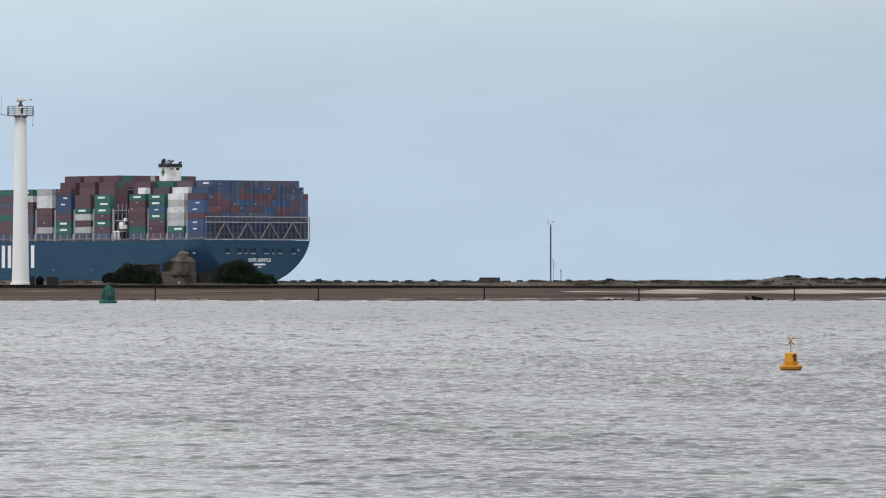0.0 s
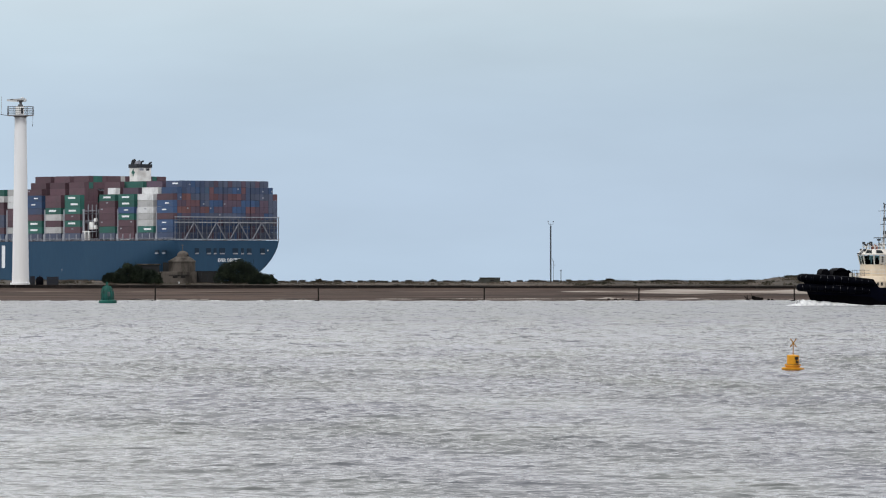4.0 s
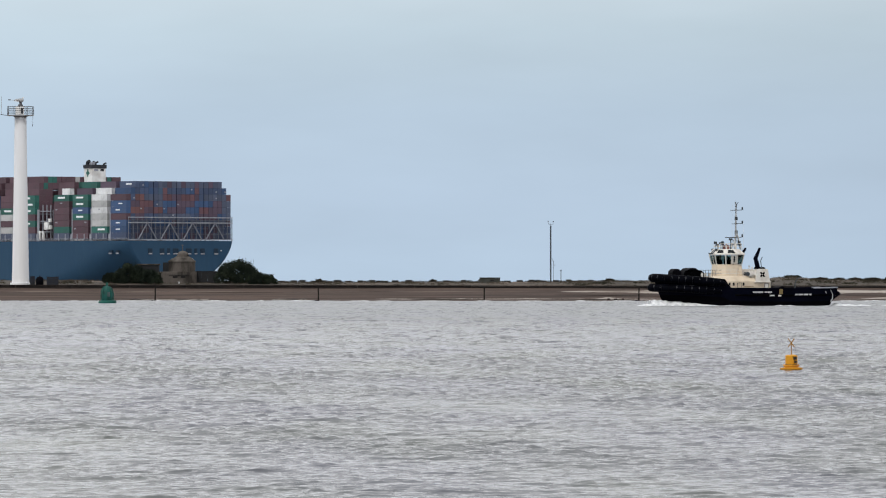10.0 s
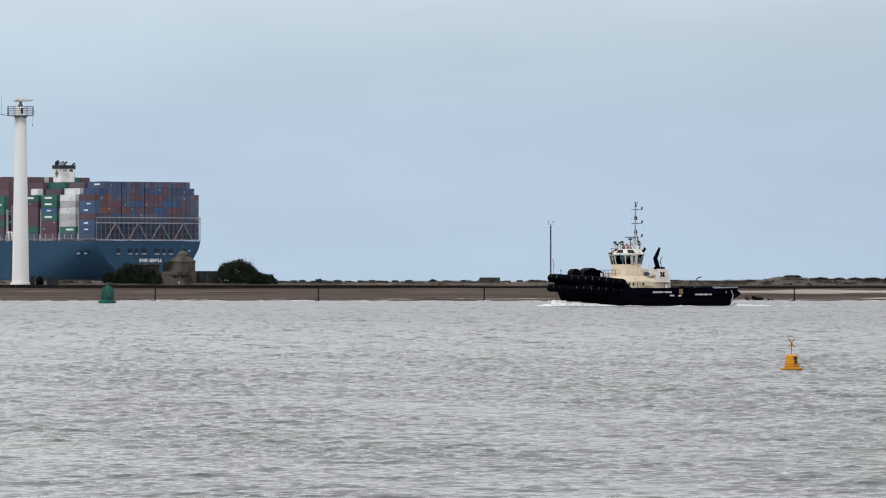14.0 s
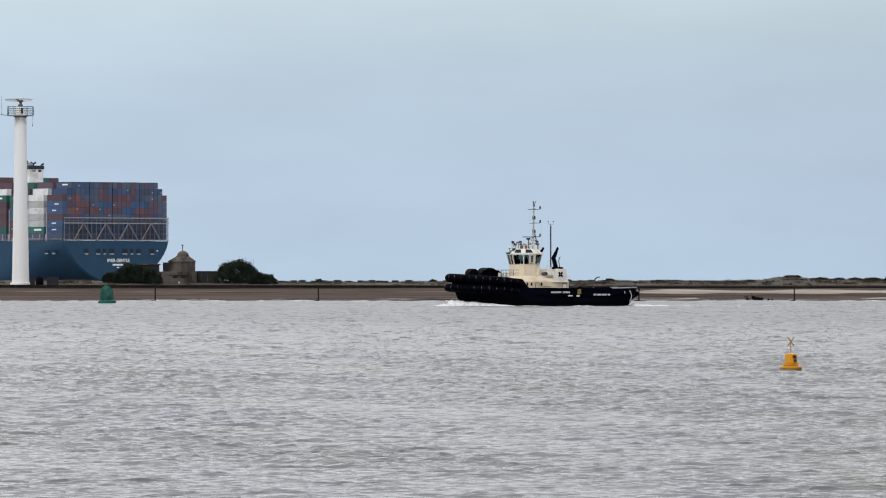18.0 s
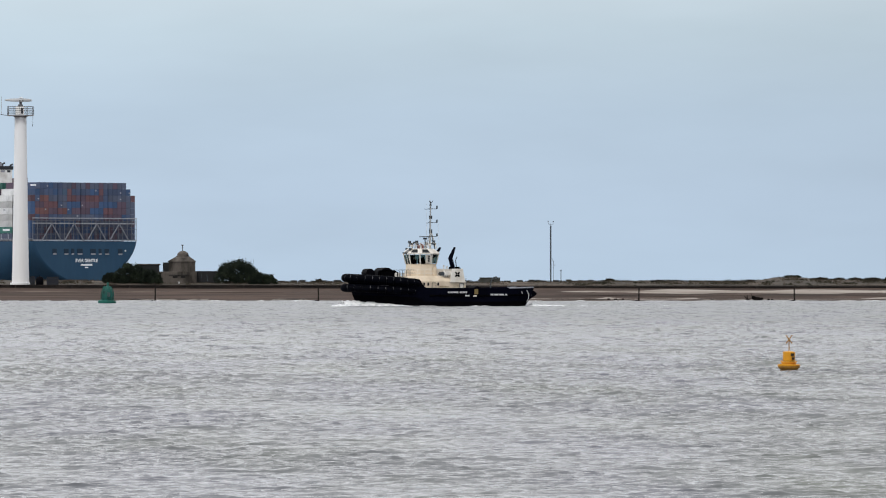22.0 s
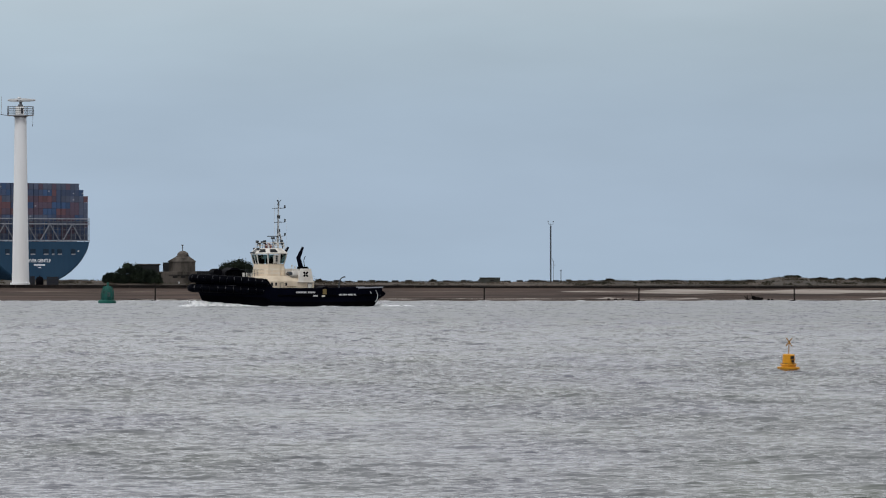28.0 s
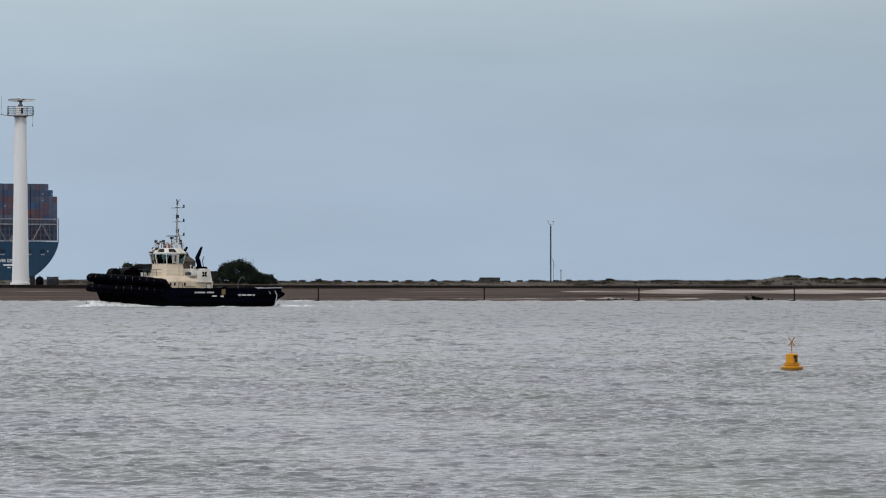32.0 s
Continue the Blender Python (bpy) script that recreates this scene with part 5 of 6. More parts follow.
loft(bm, [[(4.6, -0.6, 8.15), (4.6, 0.6, 8.15), (4.2, 0.6, 8.15), (4.2, -0.6, 8.15)], [(4.7, -0.6, 8.36), (4.7, 0.6, 8.36), (4.3, 0.6, 8.36), (4.3, -0.6, 8.36)]])
part("sun_visor", bm, M_TUG_STEEL, wheel)

# roof rails and lights
for x in (3.2, 2.4, 1.5, 0.6, -0.2):
    for y in (-1.9, 1.9):
        bm = B()
        rod(bm, (x, y, 8.9), (x, y, 9.85), 0.035, n=5)
        part("roof_rail_post", bm, M_TUG_WHITE, wheel)
for y in (-1.9, 1.9):
    for z in (9.4, 9.85):
        bm = B()
        rod(bm, (3.2, y, z), (-0.2, y, z), 0.03, n=5)
        part("roof_rail", bm, M_TUG_WHITE, wheel)
for x, y, z in ((3.2, -1.2, 9.9), (2.9, 1.6, 9.7), (0.2, -1.5, 9.7), (-0.3, 1.2, 9.6), (3.9, 1.2, 8.75), (3.3, -2.2, 8.75)):
    bm = B()
    rod(bm, (x, y, z - 0.7), (x, y, z), 0.06, n=6)
    rod(bm, (x - 0.2, y, z + 0.12), (x + 0.22, y, z + 0.1), 0.17, 0.22, 10)
    part("searchlight", bm, M_TUG_STEEL, wheel)
for x in (2.4, 1.7):
    bm = B()
    rod(bm, (x, 1.0, 8.9), (x, 1.0, 9.55), 0.2, n=10)
    rod(bm, (x, 1.0, 9.5), (x + 0.5, 1.0, 9.75), 0.1, n=8)
    part("fire_monitor", bm, M_RED, wheel, "faded red fire monitor")

# mast
mst = new("mast")
mst.parent = tug
tagged(mst, "grey lattice mast with lights, radars and aerials")
for y in (-0.28, 0.28):
    bm = B()
    rod(bm, (0.12, y, 8.8), (0.0, y * 0.5, 15.6), 0.085, 0.06, 8)
    part("mast_leg", bm, M_TUG_MAST, mst)
bm = B()
rod(bm, (-0.75, 0, 8.8), (-0.1, 0, 12.0), 0.08, 0.06, 8)
part("mast_stay", bm, M_TUG_MAST, mst)
for z in np.arange(9.4, 15.5, 0.55):
    bm = B()
    rod(bm, (0.1, -0.24, z), (0.1, 0.24, z), 0.03, n=5)
    part("mast_rung", bm, M_TUG_STEEL, mst)
for z, w, fore in ((15.3, 1.1, 1.05), (13.1, 1.1, 0.75), (10.9, 1.1, 0.6)):
    bm = B()
    rod(bm, (fore, 0, z - 0.06), (-w, 0, z), 0.042, n=6)
    rod(bm, (0, -w, z), (0, w, z), 0.05, n=6)
    part("yardarm", bm, M_TUG_STEEL, mst)
    for p in ((-w, 0),):
        bm = B()
        rod(bm, (*p, z), (*p, z + 0.48), 0.14, n=8)
        part("navigation_light", bm, M_TUG_STEEL, mst)
for z in (13.9, 11.7):
    bm = B()
    rod(bm, (-0.02, 0, z - 0.25), (-0.02, 0, z + 0.3), 0.26, n=10)
    part("navigation_light", bm, M_TUG_STEEL, mst)
bm = B()
rod(bm, (0, 0, 15.5), (0, 0, 16.5), 0.07, 0.05, 6)
rod(bm, (0, 0, 16.0), (-0.4, 0, 16.6), 0.05, n=6)
rod(bm, (0, 0, 16.2), (0.15, 0, 16.6), 0.1, n=6)
rod(bm, (0, 0, 15.75), (0, 0, 16.15), 0.2, 0.14, 8)
part("mast_top", bm, M_TUG_STEEL, mst)
for x, y, h in ((0.3, 0.7, 17.0), (0.4, -0.8, 16.2), (-1.2, 0.4, 13.5)):
    bm = B()
    rod(bm, (x, y, 8.8), (x, y, h), 0.02, 0.012, 4)
    part("whip_antenna", bm, M_TUG_WHITE, mst)
bm = B()
rod(bm, (0.95, 0, 8.8), (0.95, 0, 10.7), 0.1, 0.08, 8)
box(bm, (0.95, 0, 10.55), (0.5, 0.5, 0.3))
part("radar_pedestal", bm, M_TUG_STEEL, mst)
bm = B()
box(bm, (0.95, 0, 10.85), (1.7, 0.9, 0.14))
bevelled(bm, 0.05, 2)
part("radar_bar", bm, M_TUG_STEEL, mst)
bm = B()
box(bm, (-0.1, 0, 9.75), (0.95, 1.3, 0.1))
rod(bm, (-0.4, 0.4, 9.7), (-0.4, 0.4, 10.25), 0.25, n=10)
part("mast_platform", bm, M_TUG_STEEL, mst)

# lattice foot of the mast, ladder and aerial gear
for y in (-0.55, 0.55):
    bm = B()
    rod(bm, (-0.95, y, 8.85), (-0.1, y * 0.3, 11.6), 0.05, 0.04, 6)
    part("mast_brace", bm, M_TUG_WHITE, mst)
    bm = B()
    rod(bm, (0.75, y, 8.85), (0.1, y * 0.3, 11.2), 0.05, 0.04, 6)
    part("mast_brace", bm, M_TUG_WHITE, mst)
for z in (9.6, 10.3, 11.0):
    bm = B()
    k = (11.6 - z) / 2.75
    rod(bm, (-0.95 * k, 0.5 * k, z), (0.75 * k, 0.5 * k, z), 0.035, n=5)
    rod(bm, (-0.95 * k, -0.5 * k, z), (0.75 * k, -0.5 * k, z), 0.035, n=5)
    part("mast_tie", bm, M_TUG_STEEL, mst)
for x, y, z, r in ((2.9, -0.9, 9.3, 0.28), (1.2, -1.3, 9.35, 0.22), (0.6, 1.4, 9.4, 0.2)):
    bm = B()
    rod(bm, (x, y, 8.9), (x, y, z), 0.07, n=8)
    bmesh.ops.create_uvsphere(bm, u_segments=12, v_segments=8, radius=r, matrix=Matrix.Translation((x, y, z + r * 0.7)))
    part("satellite_dome", bm, M_TUG_WHITE, wheel, smooth=True)
for x, y in ((3.0, 0.9), (3.1, -0.2), (2.9, 1.7)):
    bm = B()
    rod(bm, (x, y, 8.9), (x, y, 9.7 + 0.2 * y), 0.05, n=6)
    box(bm, (x, y, 9.75 + 0.2 * y), (0.3, 0.26, 0.26))
    rod(bm, (x + 0.1, y, 9.75 + 0.2 * y), (x + 0.3, y, 9.7 + 0.2 * y), 0.14, 0.17, 10)
    part("floodlight", bm, M_TUG_STEEL, wheel)
for z in (9.35, 9.8):
    bm = B()
    rod(bm, (3.2, -1.9, z), (3.2, 1.9, z), 0.03, n=5)
    part("roof_rail", bm, M_TUG_WHITE, wheel)
# fittings on the deckhouse and wheelhouse walls
for z in (5.0, 5.7):
    bm = B()
    loft(bm, [ring(OCT0, z, 1.085 - 0.043 * (z - 4.5)), ring(OCT0, z + 0.05, 1.083 - 0.043 * (z - 4.5))])
    part("rubbing_moulding", bm, M_TUG_WHITE, wheel)
bm = B()
box(bm, (0.2, 2.62, 5.35), (0.62, 0.1, 1.45), -0.6)
bevelled(bm, 0.03, 1)
part("wheelhouse_door", bm, M_CREAM, wheel)
for i in range(9):
    bm = B()
    rod(bm, (-4.95, 2.9, 1.9 + i * 0.32), (-4.95, 3.5, 1.9 + i * 0.32), 0.03, n=5)
    part("ladder_rung", bm, M_TUG_STEEL, house)
for x in (-6.6, -7.4, -9.6, -13.6):
    for s in (1, -1):
        bm = B()
        rod(bm, (x, s * 4.0, 1.5), (x, s * 4.0, 2.5), 0.16, n=10)
        rod(bm, (x, s * 4.0, 2.4), (x, s * 4.0, 2.52), 0.22, n=10)
        part("bollard", bm, M_TUG_BLACK, tug)

# exhausts and casings
for s in (1, -1):
    ex = 0.0 if s > 0 else 1.3
    bm = B()
    loft(bm, [[(-1.9, s * 2.6, 3.6), (-1.9, s * 4.35, 3.6), (-4.5, s * 4.35, 3.6), (-4.5, s * 2.6, 3.6)], [(-2.15, s * 2.7, 5.75), (-2.15, s * 4.3, 5.75), (-4.1, s * 4.3, 5.75), (-4.1, s * 2.7, 5.75)]])
    bevelled(bm, 0.08, 2)
    cas = part("funnel_casing", bm, M_TUG_WHITE, tug, "white funnel casing with dark emblem")
    for k in range(4 if s > 0 else 0):
        bm = B()
        a = radians(45 + 90 * k)
        box(bm, (-3.12 + 0.3 * math.cos(a), s * 4.36, 4.85 + 0.3 * math.sin(a)), (0.4, 0.06, 0.27), 0, Matrix.Rotation(-a, 4, "Y"))
        part("emblem", bm, M_TUG_BLACK, cas)
    if s > 0:
        bm = B()
        loft(bm, [[(-1.95, s * 4.25, 5.7), (-3.75, s * 4.25, 5.7), (-3.75, s * 3.4, 5.7), (-1.95, s * 3.4, 5.7)], [(-1.95, s * 4.2, 6.05), (-3.5, s * 4.2, 6.05), (-3.5, s * 3.5, 6.05), (-1.95, s * 3.5, 6.05)]])
        part("exhaust_base", bm, M_TUG_BLACK, cas)
    bm = B()
    tube(bm, [(-2.45 + ex, s * 3.9, 5.9), (-2.25 + ex, s * 3.9, 6.7), (-2.02 + ex * 0.35, s * 3.9, 7.45), (-2.35, s * 3.9, 8.1), (-2.8 + (-0.3 if s < 0 else 0), s * 3.9, 9.15)], 0.4, 12, (1, 0.95, 0.9, 0.75, 0.45))
    part("exhaust_pipe", bm, M_TUG_NAVY, cas, smooth=True)
    if s < 0:
        continue
    bm = B()
    tube(bm, [(-3.1, s * 3.9, 5.9), (-2.95, s * 3.9, 7.0), (-3.1, s * 3.9, 7.5), (-3.25, s * 3.9, 7.65)], 0.06, 6)
    part("vent_pipe", bm, M_TUG_BLACK, cas)

# foredeck gear
winch = new("bow_winch")
winch.parent = tug
bm = B()
rod(bm, (8.2, -1.9, 4.7), (8.2, 1.9, 4.7), 1.22, n=24)
rod(bm, (6.9, -1.7, 4.6), (6.9, 1.7, 4.6), 0.85, n=20)
part("drum", bm, M_ROPE, winch, smooth=False)
for y in (-2.0, 2.0):
    bm = B()
    box(bm, (8.2, y, 4.3), (3.0, 0.16, 2.4))
    bevelled(bm, 0.4, 2)
    part("winch_frame", bm, M_TUG_BLACK, winch)
bm = B()
rod(bm, (8.2, 2.0, 4.75), (8.2, 2.6, 4.75), 0.6, n=14)
part("winch_brake", bm, M_TUG_BLACK, winch)
for y in (-0.75, 0.75):
    bm = B()
    rod(bm, (10.8, y, 3.1), (10.8, y, 5.1), 0.26, n=12)
    part("bitt_post", bm, M_TUG_BLACK, tug)
bm = B()
rod(bm, (10.8, -1.2, 5.0), (10.8, 1.2, 5.0), 0.76, n=20)
part("hawser_reel", bm, M_ROPE, tug, "dark round reel of towing hawser")
for x in (6.4, 5.9, 5.2, 4.6):
    for s in (1, -1):
        bm = B()
        rod(bm, (x, s * 3.0, 4.5 if x < 5.5 else 3.1), (x, s * 3.0, 5.55), 0.04, n=5)
        part("handrail_post", bm, M_TUG_STEEL, tug)
for s in (1, -1):
    for z in (5.05, 5.55):
        bm = B()
        rod(bm, (6.4, s * 3.0, z), (3.7, s * 3.06, z), 0.035, n=5)
        part("handrail", bm, M_TUG_STEEL, tug)
        bm = B()
        rod(bm, (3.7, s * 3.06, z), (-2.2, s * 3.2, z), 0.03, n=5)
        part("handrail", bm, M_TUG_WHITE, tug)
    for x in (3.4, 2.2, 1.0, -0.2, -1.4, -2.2):
        bm = B()
        rod(bm, (x, s * 3.1, 4.5), (x, s * 3.1, 5.55), 0.03, n=5)
        part("handrail_post", bm, M_TUG_WHITE, tug)
for x, y in ((6.9, 2.6), (6.2, 2.3), (5.7, 2.7)):
    bm = B()
    rod(bm, (x, y, 3.1), (x, y, 5.1), 0.22, 0.2, 10)
    part("mushroom_vent", bm, M_TUG_WHITE, tug)
# aft deck gear
bm = B()
tube(bm, [(-9.7, 2.0, 1.5), (-9.7, 2.0, 3.4), (-9.95, 2.0, 4.05), (-10.3, 2.0, 4.35), (-10.8, 2.0, 4.45)], 0.1, 8)
part("davit", bm, M_TUG_STEEL, tug)
bm = B()
box(bm, (-12.4, 0, 2.3), (5.2, 8.0, 0.22))
bevelled(bm, 0.06, 1)
part("aft_grating", bm, M_CREAM, tug, "pale timber aft deck grating")
bm = B()
rod(bm, (-7.5, -1.6, 2.3), (-7.5, 1.6, 2.3), 0.65, n=16)
part("towing_winch", bm, M_ROPE, tug)

# ---------------------------------------------------------------- foam about the tug
def foam_sheet(name, parent, outline, height, seed, n=(90, 9), lump=1.0):
    """A broken ridge of foam: outline(s) gives centre, half-width and height along it."""
    r = np.random.default_rng(seed)
    xs, ys, zs = np.zeros(n), np.zeros(n), np.zeros(n)
    for i in range(n[0]):
        s = i / (n[0] - 1)
        cx, cy, half, h = outline(s)
        for j in range(n[1]):
            t = j / (n[1] - 1) * 2 - 1
            p = Vector((cx * 1.3, cy + half * t * 1.3, seed))
            f = 0.8 + 0.35 * lump * noise.noise(p * 0.6) + 0.22 * lump * noise.noise(p * 1.7)
            xs[i, j] = cx
            ys[i, j] = cy + half * t
            zs[i, j] = -0.08 + h * max(0.0, (1 - t * t)) * max(0.05, f) * height
    ob = sheet(name, xs, ys, zs, M_FOAM)
    ob.parent = parent
    return ob


wake = thing("bow_wave", pose(0, 1150, 0, 0, 0, 197.3), "white foaming bow wave along a moving tug's hull", "bow wave")
wake.scale = (0.94, 0.94, 1.0)
for s in (1, -1):
    def crest_line(t, s=s):
        x = 14.9 - 10.4 * t
        u = min(1.0, max(0.0, (x - STERN) / (BOW - STERN) + 0.1))
        return x, s * (beam(u, 0.25) + 0.55 + 1.2 * t), 1.1 + 0.7 * t, (1.9 * math.sin(math.pi * (0.25 + 0.75 * t)) * (1 - 0.85 * t) + 0.22)
    foam_sheet("foam_ridge", wake, crest_line, 0.62, 3 + s, lump=0.8)
    foam_sheet("foam_line", wake, lambda t, s=s: (5.0 - 19 * t, s * (5.6 + 0.8 * t), 0.3, 0.10 + 0.13 * math.sin(13 * t)), 0.9, 9 + s, (120, 5), 1.6)
foam_sheet("foam_head", wake, lambda t: (17.4 - 5.0 * t, 0, 0.8 + 1.9 * t, 1.0 * t ** 0.9), 1.0, 21, (30, 9), 0.6)
trail = thing("stern_wake", pose(0, 1150, 0, 0, 0, 197.3), "broken white stern wake trailing a moving tug", "wake")
trail.scale = (0.94, 0.94, 1.0)
for k, (x0, x1, y, half, h) in enumerate(((-15, -18.0, 2.8, 1.3, 0.42), (-16, -21.5, -1.5, 1.2, 0.3), (-18.5, -23.0, 2.2, 0.7, 0.2), (-23.5, -26, 3.5, 0.5, 0.15), (-26.6, -27.8, 2.6, 0.4, 0.1), (-28, -30.5, 0.5, 0.5, 0.13), (-31.2, -32.0, 3.4, 0.35, 0.1), (-33, -35.4, 3.0, 0.45, 0.11), (-37, -38, 1.2, 0.3, 0.08), (-39.5, -42, -1, 0.4, 0.1), (-44, -46, 2, 0.35, 0.08))):
    foam_sheet("foam_patch", trail, lambda t, a=(x0, x1, y, half, h): (a[0] + (a[1] - a[0]) * t, a[2] + 0.4 * math.sin(7 * t), a[3] * (0.4 + math.sin(math.pi * t)), a[4] * (0.3 + math.sin(math.pi * t))), 1.0, 31 + k, (40, 7), 1.5)

# small waves breaking along the waterline
sr = random.Random(12)
vs_, fs_ = [], []
x = -98.0
while x < 98:
    run, tall = sr.uniform(0.8, 4.5), sr.uniform(0.02, 0.10)
    for i in range(int(run / 0.4) + 2):
        u = i * 0.4 / (run + 0.8)
        k = math.sin(math.pi * min(1.0, u)) ** 0.6 * sr.uniform(0.5, 1.0)
        yy = 1401.0 + 0.35 * math.sin(x * 0.4 + i * 0.2)
        n0 = len(vs_)
        vs_ += [(x + i * 0.4, yy - 0.5, -0.04), (x + i * 0.4, yy, 0.02 + tall * k), (x + i * 0.4, yy + 0.6, -0.04)]
        if i:
            fs_ += [(n0 - 3, n0, n0 + 1, n0 - 2), (n0 - 2, n0 + 1, n0 + 2, n0 - 1)]
    x += run + sr.uniform(0.6, 8.0)
me_ = bpy.data.meshes.new("shore_foam")
me_.from_pydata(vs_, [], fs_)
me_.materials.append(M_FOAM)
tagged(new("shore_foam", me_), "thin broken line of white foam along the beach", "foam", kind="stuff")

# ---------------------------------------------------------------- buoys
yb = thing("yellow_buoy", pose(14.27, 295, 0), "yellow special-mark buoy with a cross on top", "buoy")
bm = B()
lathe(bm, [(0.40, 0.03), (0.452, 0.035), (0.455, 0.085), (0.38, 0.105), (0.29, 0.10), (0.29, 0.16), (0.335, 0.165), (0.335, 0.20), (0.25, 0.22)], 28)
part("float", bm, M_YELLOW, yb, smooth=False)
bm = B()
lathe(bm, [(0.20, -0.30), (0.28, -0.16), (0.40, -0.075), (0.445, -0.025), (0.44, 0.04), (0.36, 0.045)], 28)
part("rubbing_ring", bm, M_YDARK, yb, "dark orange ring at the waterline")
bm = B()
lathe(bm, [(0.245, 0.15), (0.245, 0.57), (0.232, 0.595), (0.16, 0.61), (0.05, 0.62)], 24)
part("body", bm, M_YELLOW, yb, smooth=False)
bm = B()
lathe(bm, [(0.20, 0.205), (0.262, 0.21), (0.262, 0.235), (0.20, 0.24)], 24)
part("collar", bm, M_YBLACK, yb, "dark collar at the foot of the body")
bm = B()
rod(bm, (0, 0, 0.6), (0, 0, 1.08), 0.02, n=8)
part("staff", bm, M_YDARK, yb)
for a in (45, -45):
    bm = B()
    box(bm, (0, 0, 1.09), (0.04, 0.03, 0.42), 0, Matrix.Rotation(radians(a * 0.82), 4, "Y"))
    part("cross_bar", bm, M_YDARK, yb)
for x, z, w, h in ((0.13, 0.48, 0.14, 0.12), (0.155, 0.33, 0.10, 0.10)):
    bm = B()
    box(bm, (x, -0.215, z), (w, 0.06, h), radians(33))
    part("marking_bar", bm, M_YBLACK, yb)
for a in (30, 150, 270):
    bm = B()
    tube(bm, [(0.33 * math.cos(radians(a)), 0.33 * math.sin(radians(a)), z) for z in (0.16, 0.24)], 0.03, 6)
    part("lifting_eye", bm, M_YELLOW, yb)

gb = thing("green_buoy", pose(-57.7, 1246, 0), "green conical channel buoy with lantern on top", "buoy")
bm = B()
lathe(bm, [(0.9, -1.0), (1.45, -0.3), (1.56, 0.0), (1.56, 0.36), (1.45, 0.48), (1.1, 0.55)], 28)
part("float", bm, M_BGREEN, gb, smooth=False)
bm = B()
lathe(bm, [(1.0, 0.5), (1.04, 1.3), (0.98, 1.95), (0.82, 2.45), (0.52, 2.85), (0.2, 3.05)], 20)
part("body", bm, M_BCAGE, gb, smooth=False)
bm = B()
rod(bm, (0, 0, 2.95), (0, 0, 3.3), 0.17)
rod(bm, (0, 0, 3.25), (0, 0, 3.62), 0.24, 0.16)
part("lantern", bm, M_BGREEN, gb)
# added pale upright bars; the body has a highlight here, no markings
for x in (0.1, 0.32, 0.54):
    bm = B()
    box(bm, (x * 0.85, -0.97, 1.55), (0.08, 0.12, 0.75), 0.4 * x)
    part("marking_bar", bm, M_LASH, gb)
for a in range(0, 360, 45):
    bm = B()
    c, s = math.cos(radians(a)), math.sin(radians(a))
    tube(bm, [(k * c, k * s, z) for k, z in ((1.07, 0.5), (1.11, 1.2), (1.05, 1.95), (0.88, 2.5), (0.55, 2.92))], 0.07, 6)
    part("rib", bm, M_BGREEN, gb)


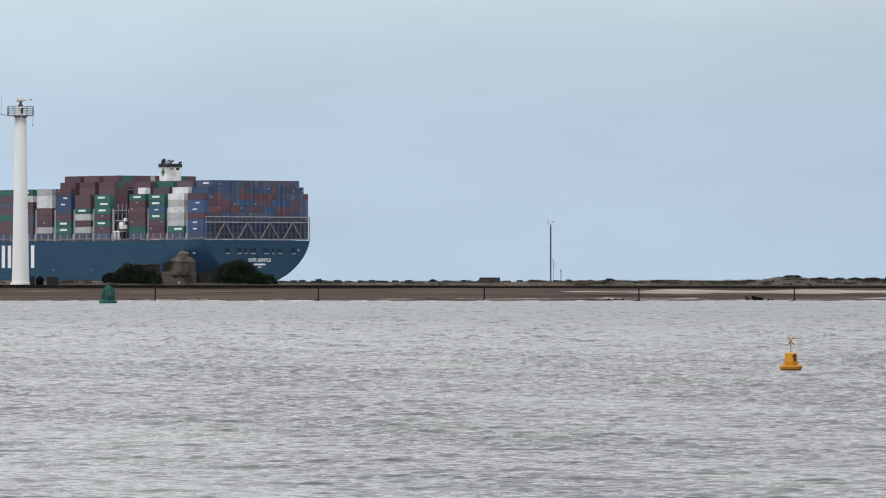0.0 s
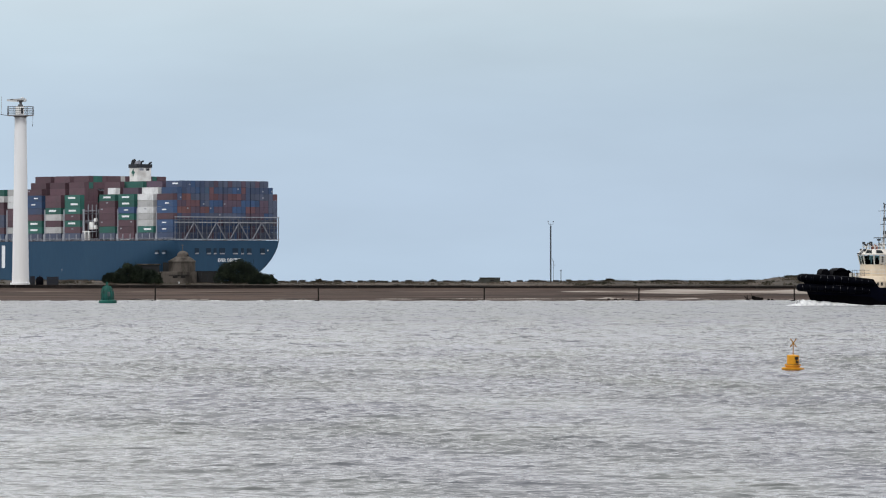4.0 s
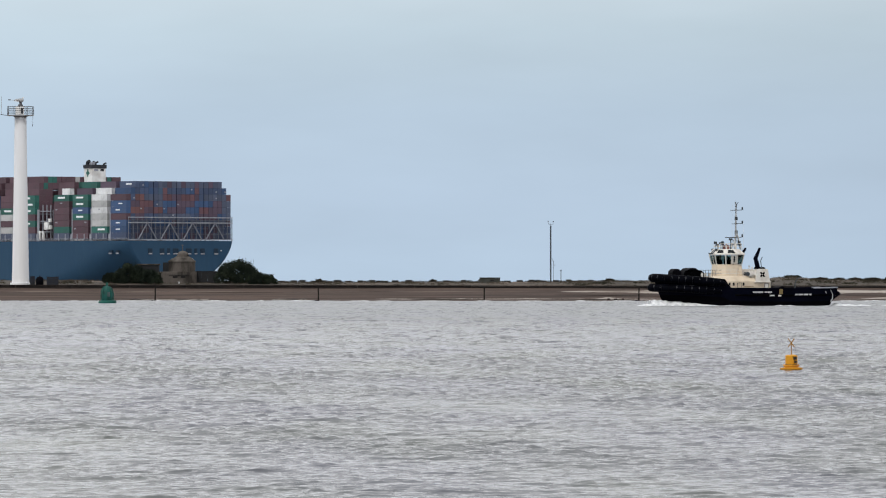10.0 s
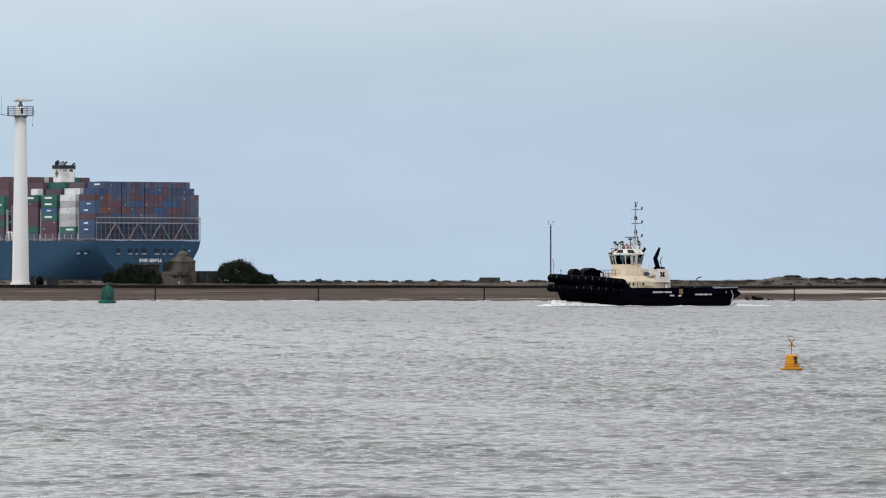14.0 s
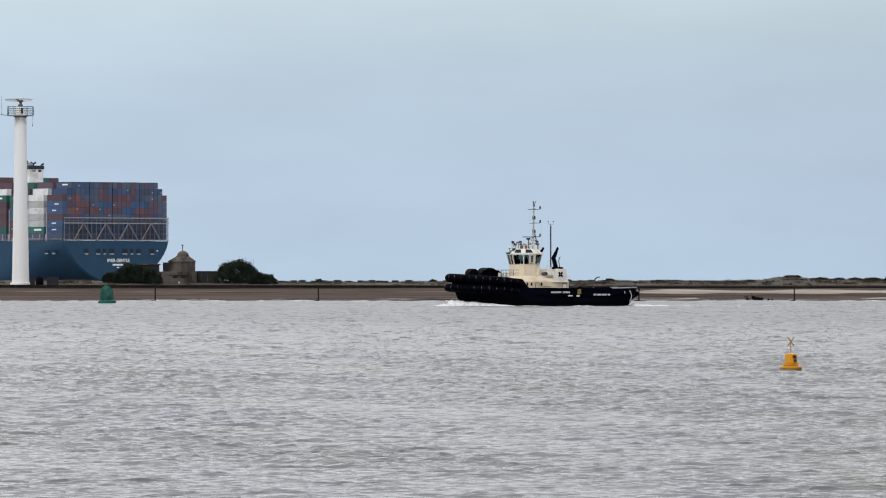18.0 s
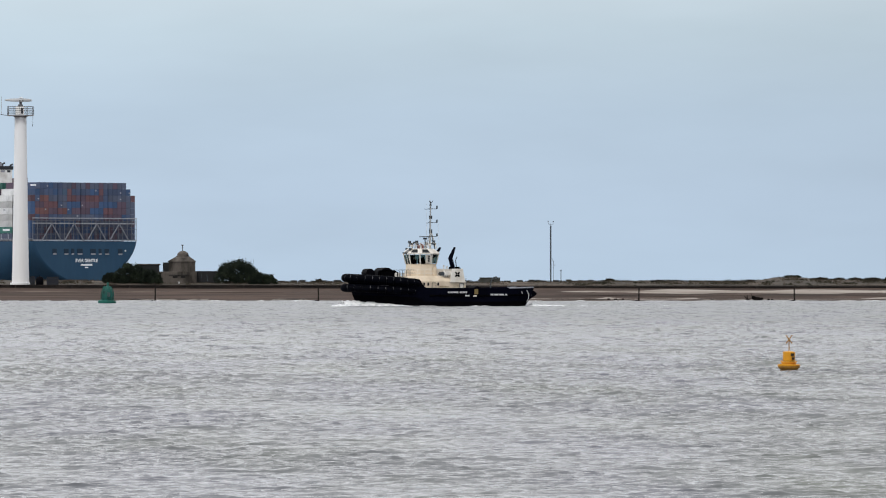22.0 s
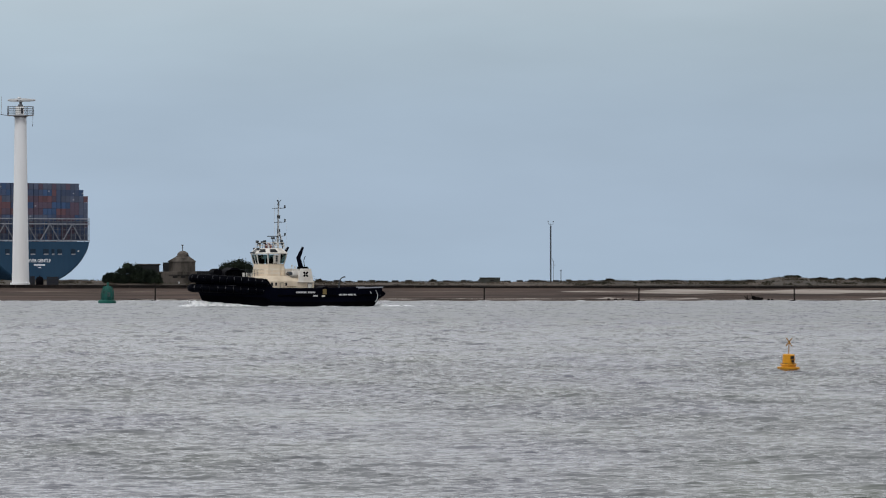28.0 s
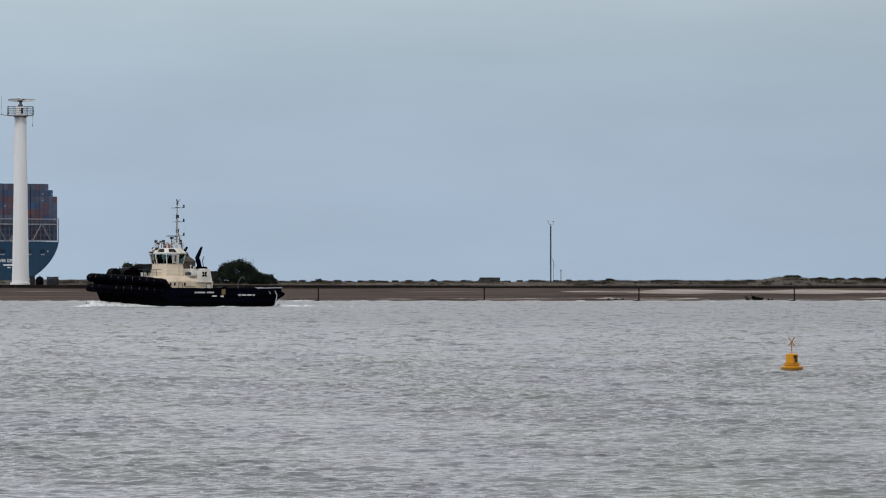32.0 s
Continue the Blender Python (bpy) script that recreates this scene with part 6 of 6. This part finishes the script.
# ---------------------------------------------------------------- all that moves
def motions():
    # the ship: steady, to the left and away
    walk(ship, [
        (0.0, pose(-83.05, 3262.50, 0, 0, 0, 128.15)),
        (5.5, pose(-102.66, 3279.28, 0, 0, 0, 128.15)),
        (11.0, pose(-122.72, 3296.05, 0, 0, 0, 128.15)),
        (16.5, pose(-143.50, 3312.82, 0, 0, 0, 128.15)),
        (22.0, pose(-164.36, 3329.60, 0, 0, 0, 128.15)),
        (27.5, pose(-185.15, 3346.38, 0, 0, 0, 128.15)),
        (32.0, pose(-201.90, 3360.10, 0, 0, 0, 128.15)),
    ])
    # the tug: to the left and slowly nearer, pitching a little; its foam goes with it
    for ob, pitch, lift in ((tug, 0.25, 0.2), (wake, 0.0, 0.0), (trail, 0.0, 0.0)):
        walk(ob, [
            (0.0, pose(84.37, 1125.58, lift, 0, pitch * 0.00, 194.90)),
            (1.5, pose(78.20, 1123.20, lift, 0, pitch * 1.00, 195.20)),
            (3.5, pose(70.16, 1120.03, lift, 0, pitch * -0.65, 195.60)),
            (5.5, pose(62.25, 1116.86, lift, 0, pitch * -0.23, 196.00)),
            (8.0, pose(52.53, 1112.90, lift, 0, pitch * 0.58, 196.50)),
            (11.0, pose(41.06, 1108.14, lift, 0, pitch * -0.45, 197.10)),
            (14.0, pose(29.37, 1103.39, lift, 0, pitch * 0.30, 197.70)),
            (17.0, pose(17.68, 1098.63, lift, 0, pitch * -0.15, 198.30)),
            (20.0, pose(5.89, 1093.88, lift, 0, pitch * -0.01, 198.90)),
            (23.0, pose(-5.70, 1089.12, lift, 0, pitch * 0.17, 199.50)),
            (25.5, pose(-15.16, 1085.16, lift, 0, pitch * 0.22, 200.00)),
            (27.5, pose(-22.69, 1081.99, lift, 0, pitch * 0.36, 200.40)),
            (30.0, pose(-31.94, 1078.02, lift, 0, pitch * 0.11, 200.90)),
            (32.0, pose(-39.46, 1074.85, lift, 0, pitch * -0.60, 201.30)),
        ])
    # radar scanner: a turn in 2.854 s
    walk(scanner, [(i * 0.5, pose(-0.1, 0, 39.08, 0, 0, -(i * 0.5 - 0.78) / 2.854 * 360)) for i in range(65)])
    # the yellow buoy rocks on the waves
    walk(yb, [
        (0, pose(13.910, 289.5, 0.099, -0.3, -0.4, 0)), (0.5, pose(13.927, 289.5, 0.047, -1.5, -2.1, 0)), (1, pose(13.944, 289.5, 0.013, -1.5, -2.1, 0)),
        (1.5, pose(13.893, 289.5, 0.013, -0.3, -0.4, 0)), (2, pose(13.945, 289.5, 0.047, 0.0, 0.0, 0)), (2.5, pose(14.014, 289.5, 0.081, -0.3, -0.4, 0)),
        (3, pose(13.979, 289.5, 0.047, -0.3, -0.5, 0)), (3.5, pose(13.979, 289.5, 0.013, 0.3, 0.5, 0)), (5.5, pose(13.979, 289.5, 0.081, 1.6, 2.3, 0)),
        (6, pose(13.979, 289.5, 0.117, 2.3, 3.3, 0)), (6.5, pose(13.979, 289.5, 0.117, 1.3, 1.9, 0)), (7, pose(13.962, 289.5, 0.047, -0.3, -0.4, 0)),
        (7.5, pose(13.979, 289.5, -0.022, -0.3, -0.5, 0)), (8, pose(13.997, 289.5, -0.057, 0.3, 0.5, 0)), (8.5, pose(14.014, 289.5, -0.022, 0.0, 0.1, 0)),
        (9, pose(14.014, 289.5, 0.117, -0.3, -0.4, 0)), (9.5, pose(13.979, 289.5, 0.081, -0.6, -0.9, 0)), (10, pose(13.927, 289.5, 0.013, -0.3, -0.4, 0)),
        (10.5, pose(13.945, 289.5, 0.081, 0.6, 0.9, 0)), (11, pose(13.945, 289.5, 0.047, 0.3, 0.4, 0)), (11.5, pose(13.944, 289.5, 0.047, 0.0, 0.0, 0)),
        (12, pose(13.962, 289.5, 0.047, 0.0, 0.0, 0)), (12.5, pose(13.927, 289.5, 0.013, 0.0, 0.0, 0)), (13, pose(13.876, 289.5, 0.030, 0.6, 0.9, 0)),
        (13.5, pose(13.945, 289.5, 0.030, 0.3, 0.4, 0)), (14, pose(13.945, 289.5, 0.013, -0.6, -0.9, 0)), (14.5, pose(13.927, 289.5, 0.013, -0.9, -1.3, 0)),
        (16.5, pose(13.910, 289.5, 0.030, 0.0, 0.1, 0)), (17, pose(13.910, 289.5, 0.047, 1.0, 1.4, 0)), (17.5, pose(13.910, 289.5, 0.064, 0.4, 0.5, 0)),
        (18, pose(13.910, 289.5, 0.064, -0.3, -0.4, 0)), (18.5, pose(13.876, 289.5, 0.030, -0.4, -0.5, 0)), (19, pose(13.841, 289.5, 0.030, -0.4, -0.5, 0)),
        (19.5, pose(13.841, 289.5, 0.047, -0.4, -0.5, 0)), (20, pose(13.772, 289.5, 0.047, -0.1, -0.1, 0)), (20.5, pose(13.755, 289.5, 0.013, 0.9, 1.2, 0)),
        (21, pose(13.806, 289.5, 0.013, 1.2, 1.7, 0)), (21.5, pose(13.876, 289.5, 0.013, 0.6, 0.8, 0)), (22, pose(13.824, 289.5, 0.151, 0.3, 0.4, 0)),
        (22.5, pose(13.806, 289.5, 0.151, -0.0, -0.0, 0)), (23, pose(13.772, 289.5, 0.047, -0.6, -0.9, 0)), (23.5, pose(13.823, 289.5, 0.013, -0.9, -1.3, 0)),
        (24, pose(13.841, 289.5, 0.047, -0.6, -0.9, 0)), (24.5, pose(13.806, 289.5, 0.013, -0.3, -0.5, 0)), (25, pose(13.772, 289.5, 0.030, -0.4, -0.5, 0)),
        (25.5, pose(13.772, 289.5, 0.064, -0.4, -0.5, 0)), (27.5, pose(13.806, 289.5, 0.047, 0.3, 0.5, 0)), (28, pose(13.806, 289.5, 0.047, 0.9, 1.3, 0)),
        (28.5, pose(13.876, 289.5, 0.064, 0.3, 0.4, 0)), (29, pose(13.945, 289.5, 0.064, -0.4, -0.5, 0)), (29.5, pose(13.945, 289.5, 0.047, -0.0, -0.0, 0)),
        (30, pose(13.893, 289.5, 0.030, 0.3, 0.4, 0)), (30.5, pose(13.876, 289.5, 0.047, -0.0, -0.0, 0)), (31, pose(13.910, 289.5, 0.117, -0.3, -0.5, 0)),
        (31.5, pose(13.979, 289.5, 0.185, -0.3, -0.5, 0)), (32, pose(13.945, 289.5, 0.064, -0.3, -0.5, 0)),
    ])
    # the green buoy sways on its mooring
    rows = []
    for i in range(23):
        t = i * 32 / 22
        x = -57.64 - 0.0088 * min(t, 18) + 0.005 * max(0, t - 24)
        rows.append((t, pose(x, 1246, 0.05 * math.sin(t * 1.7), 1.5 * math.sin(t * 1.3), 2.5 * math.sin(t * 0.9 + 1), 0)))
    walk(gb, rows)
    # the waves run across the view
    walk(waves, [(t, pose(3.8 - 0.24 * t, -0.8 * t, 0)) for t in (0, 8, 16, 24, 32)])


motions()
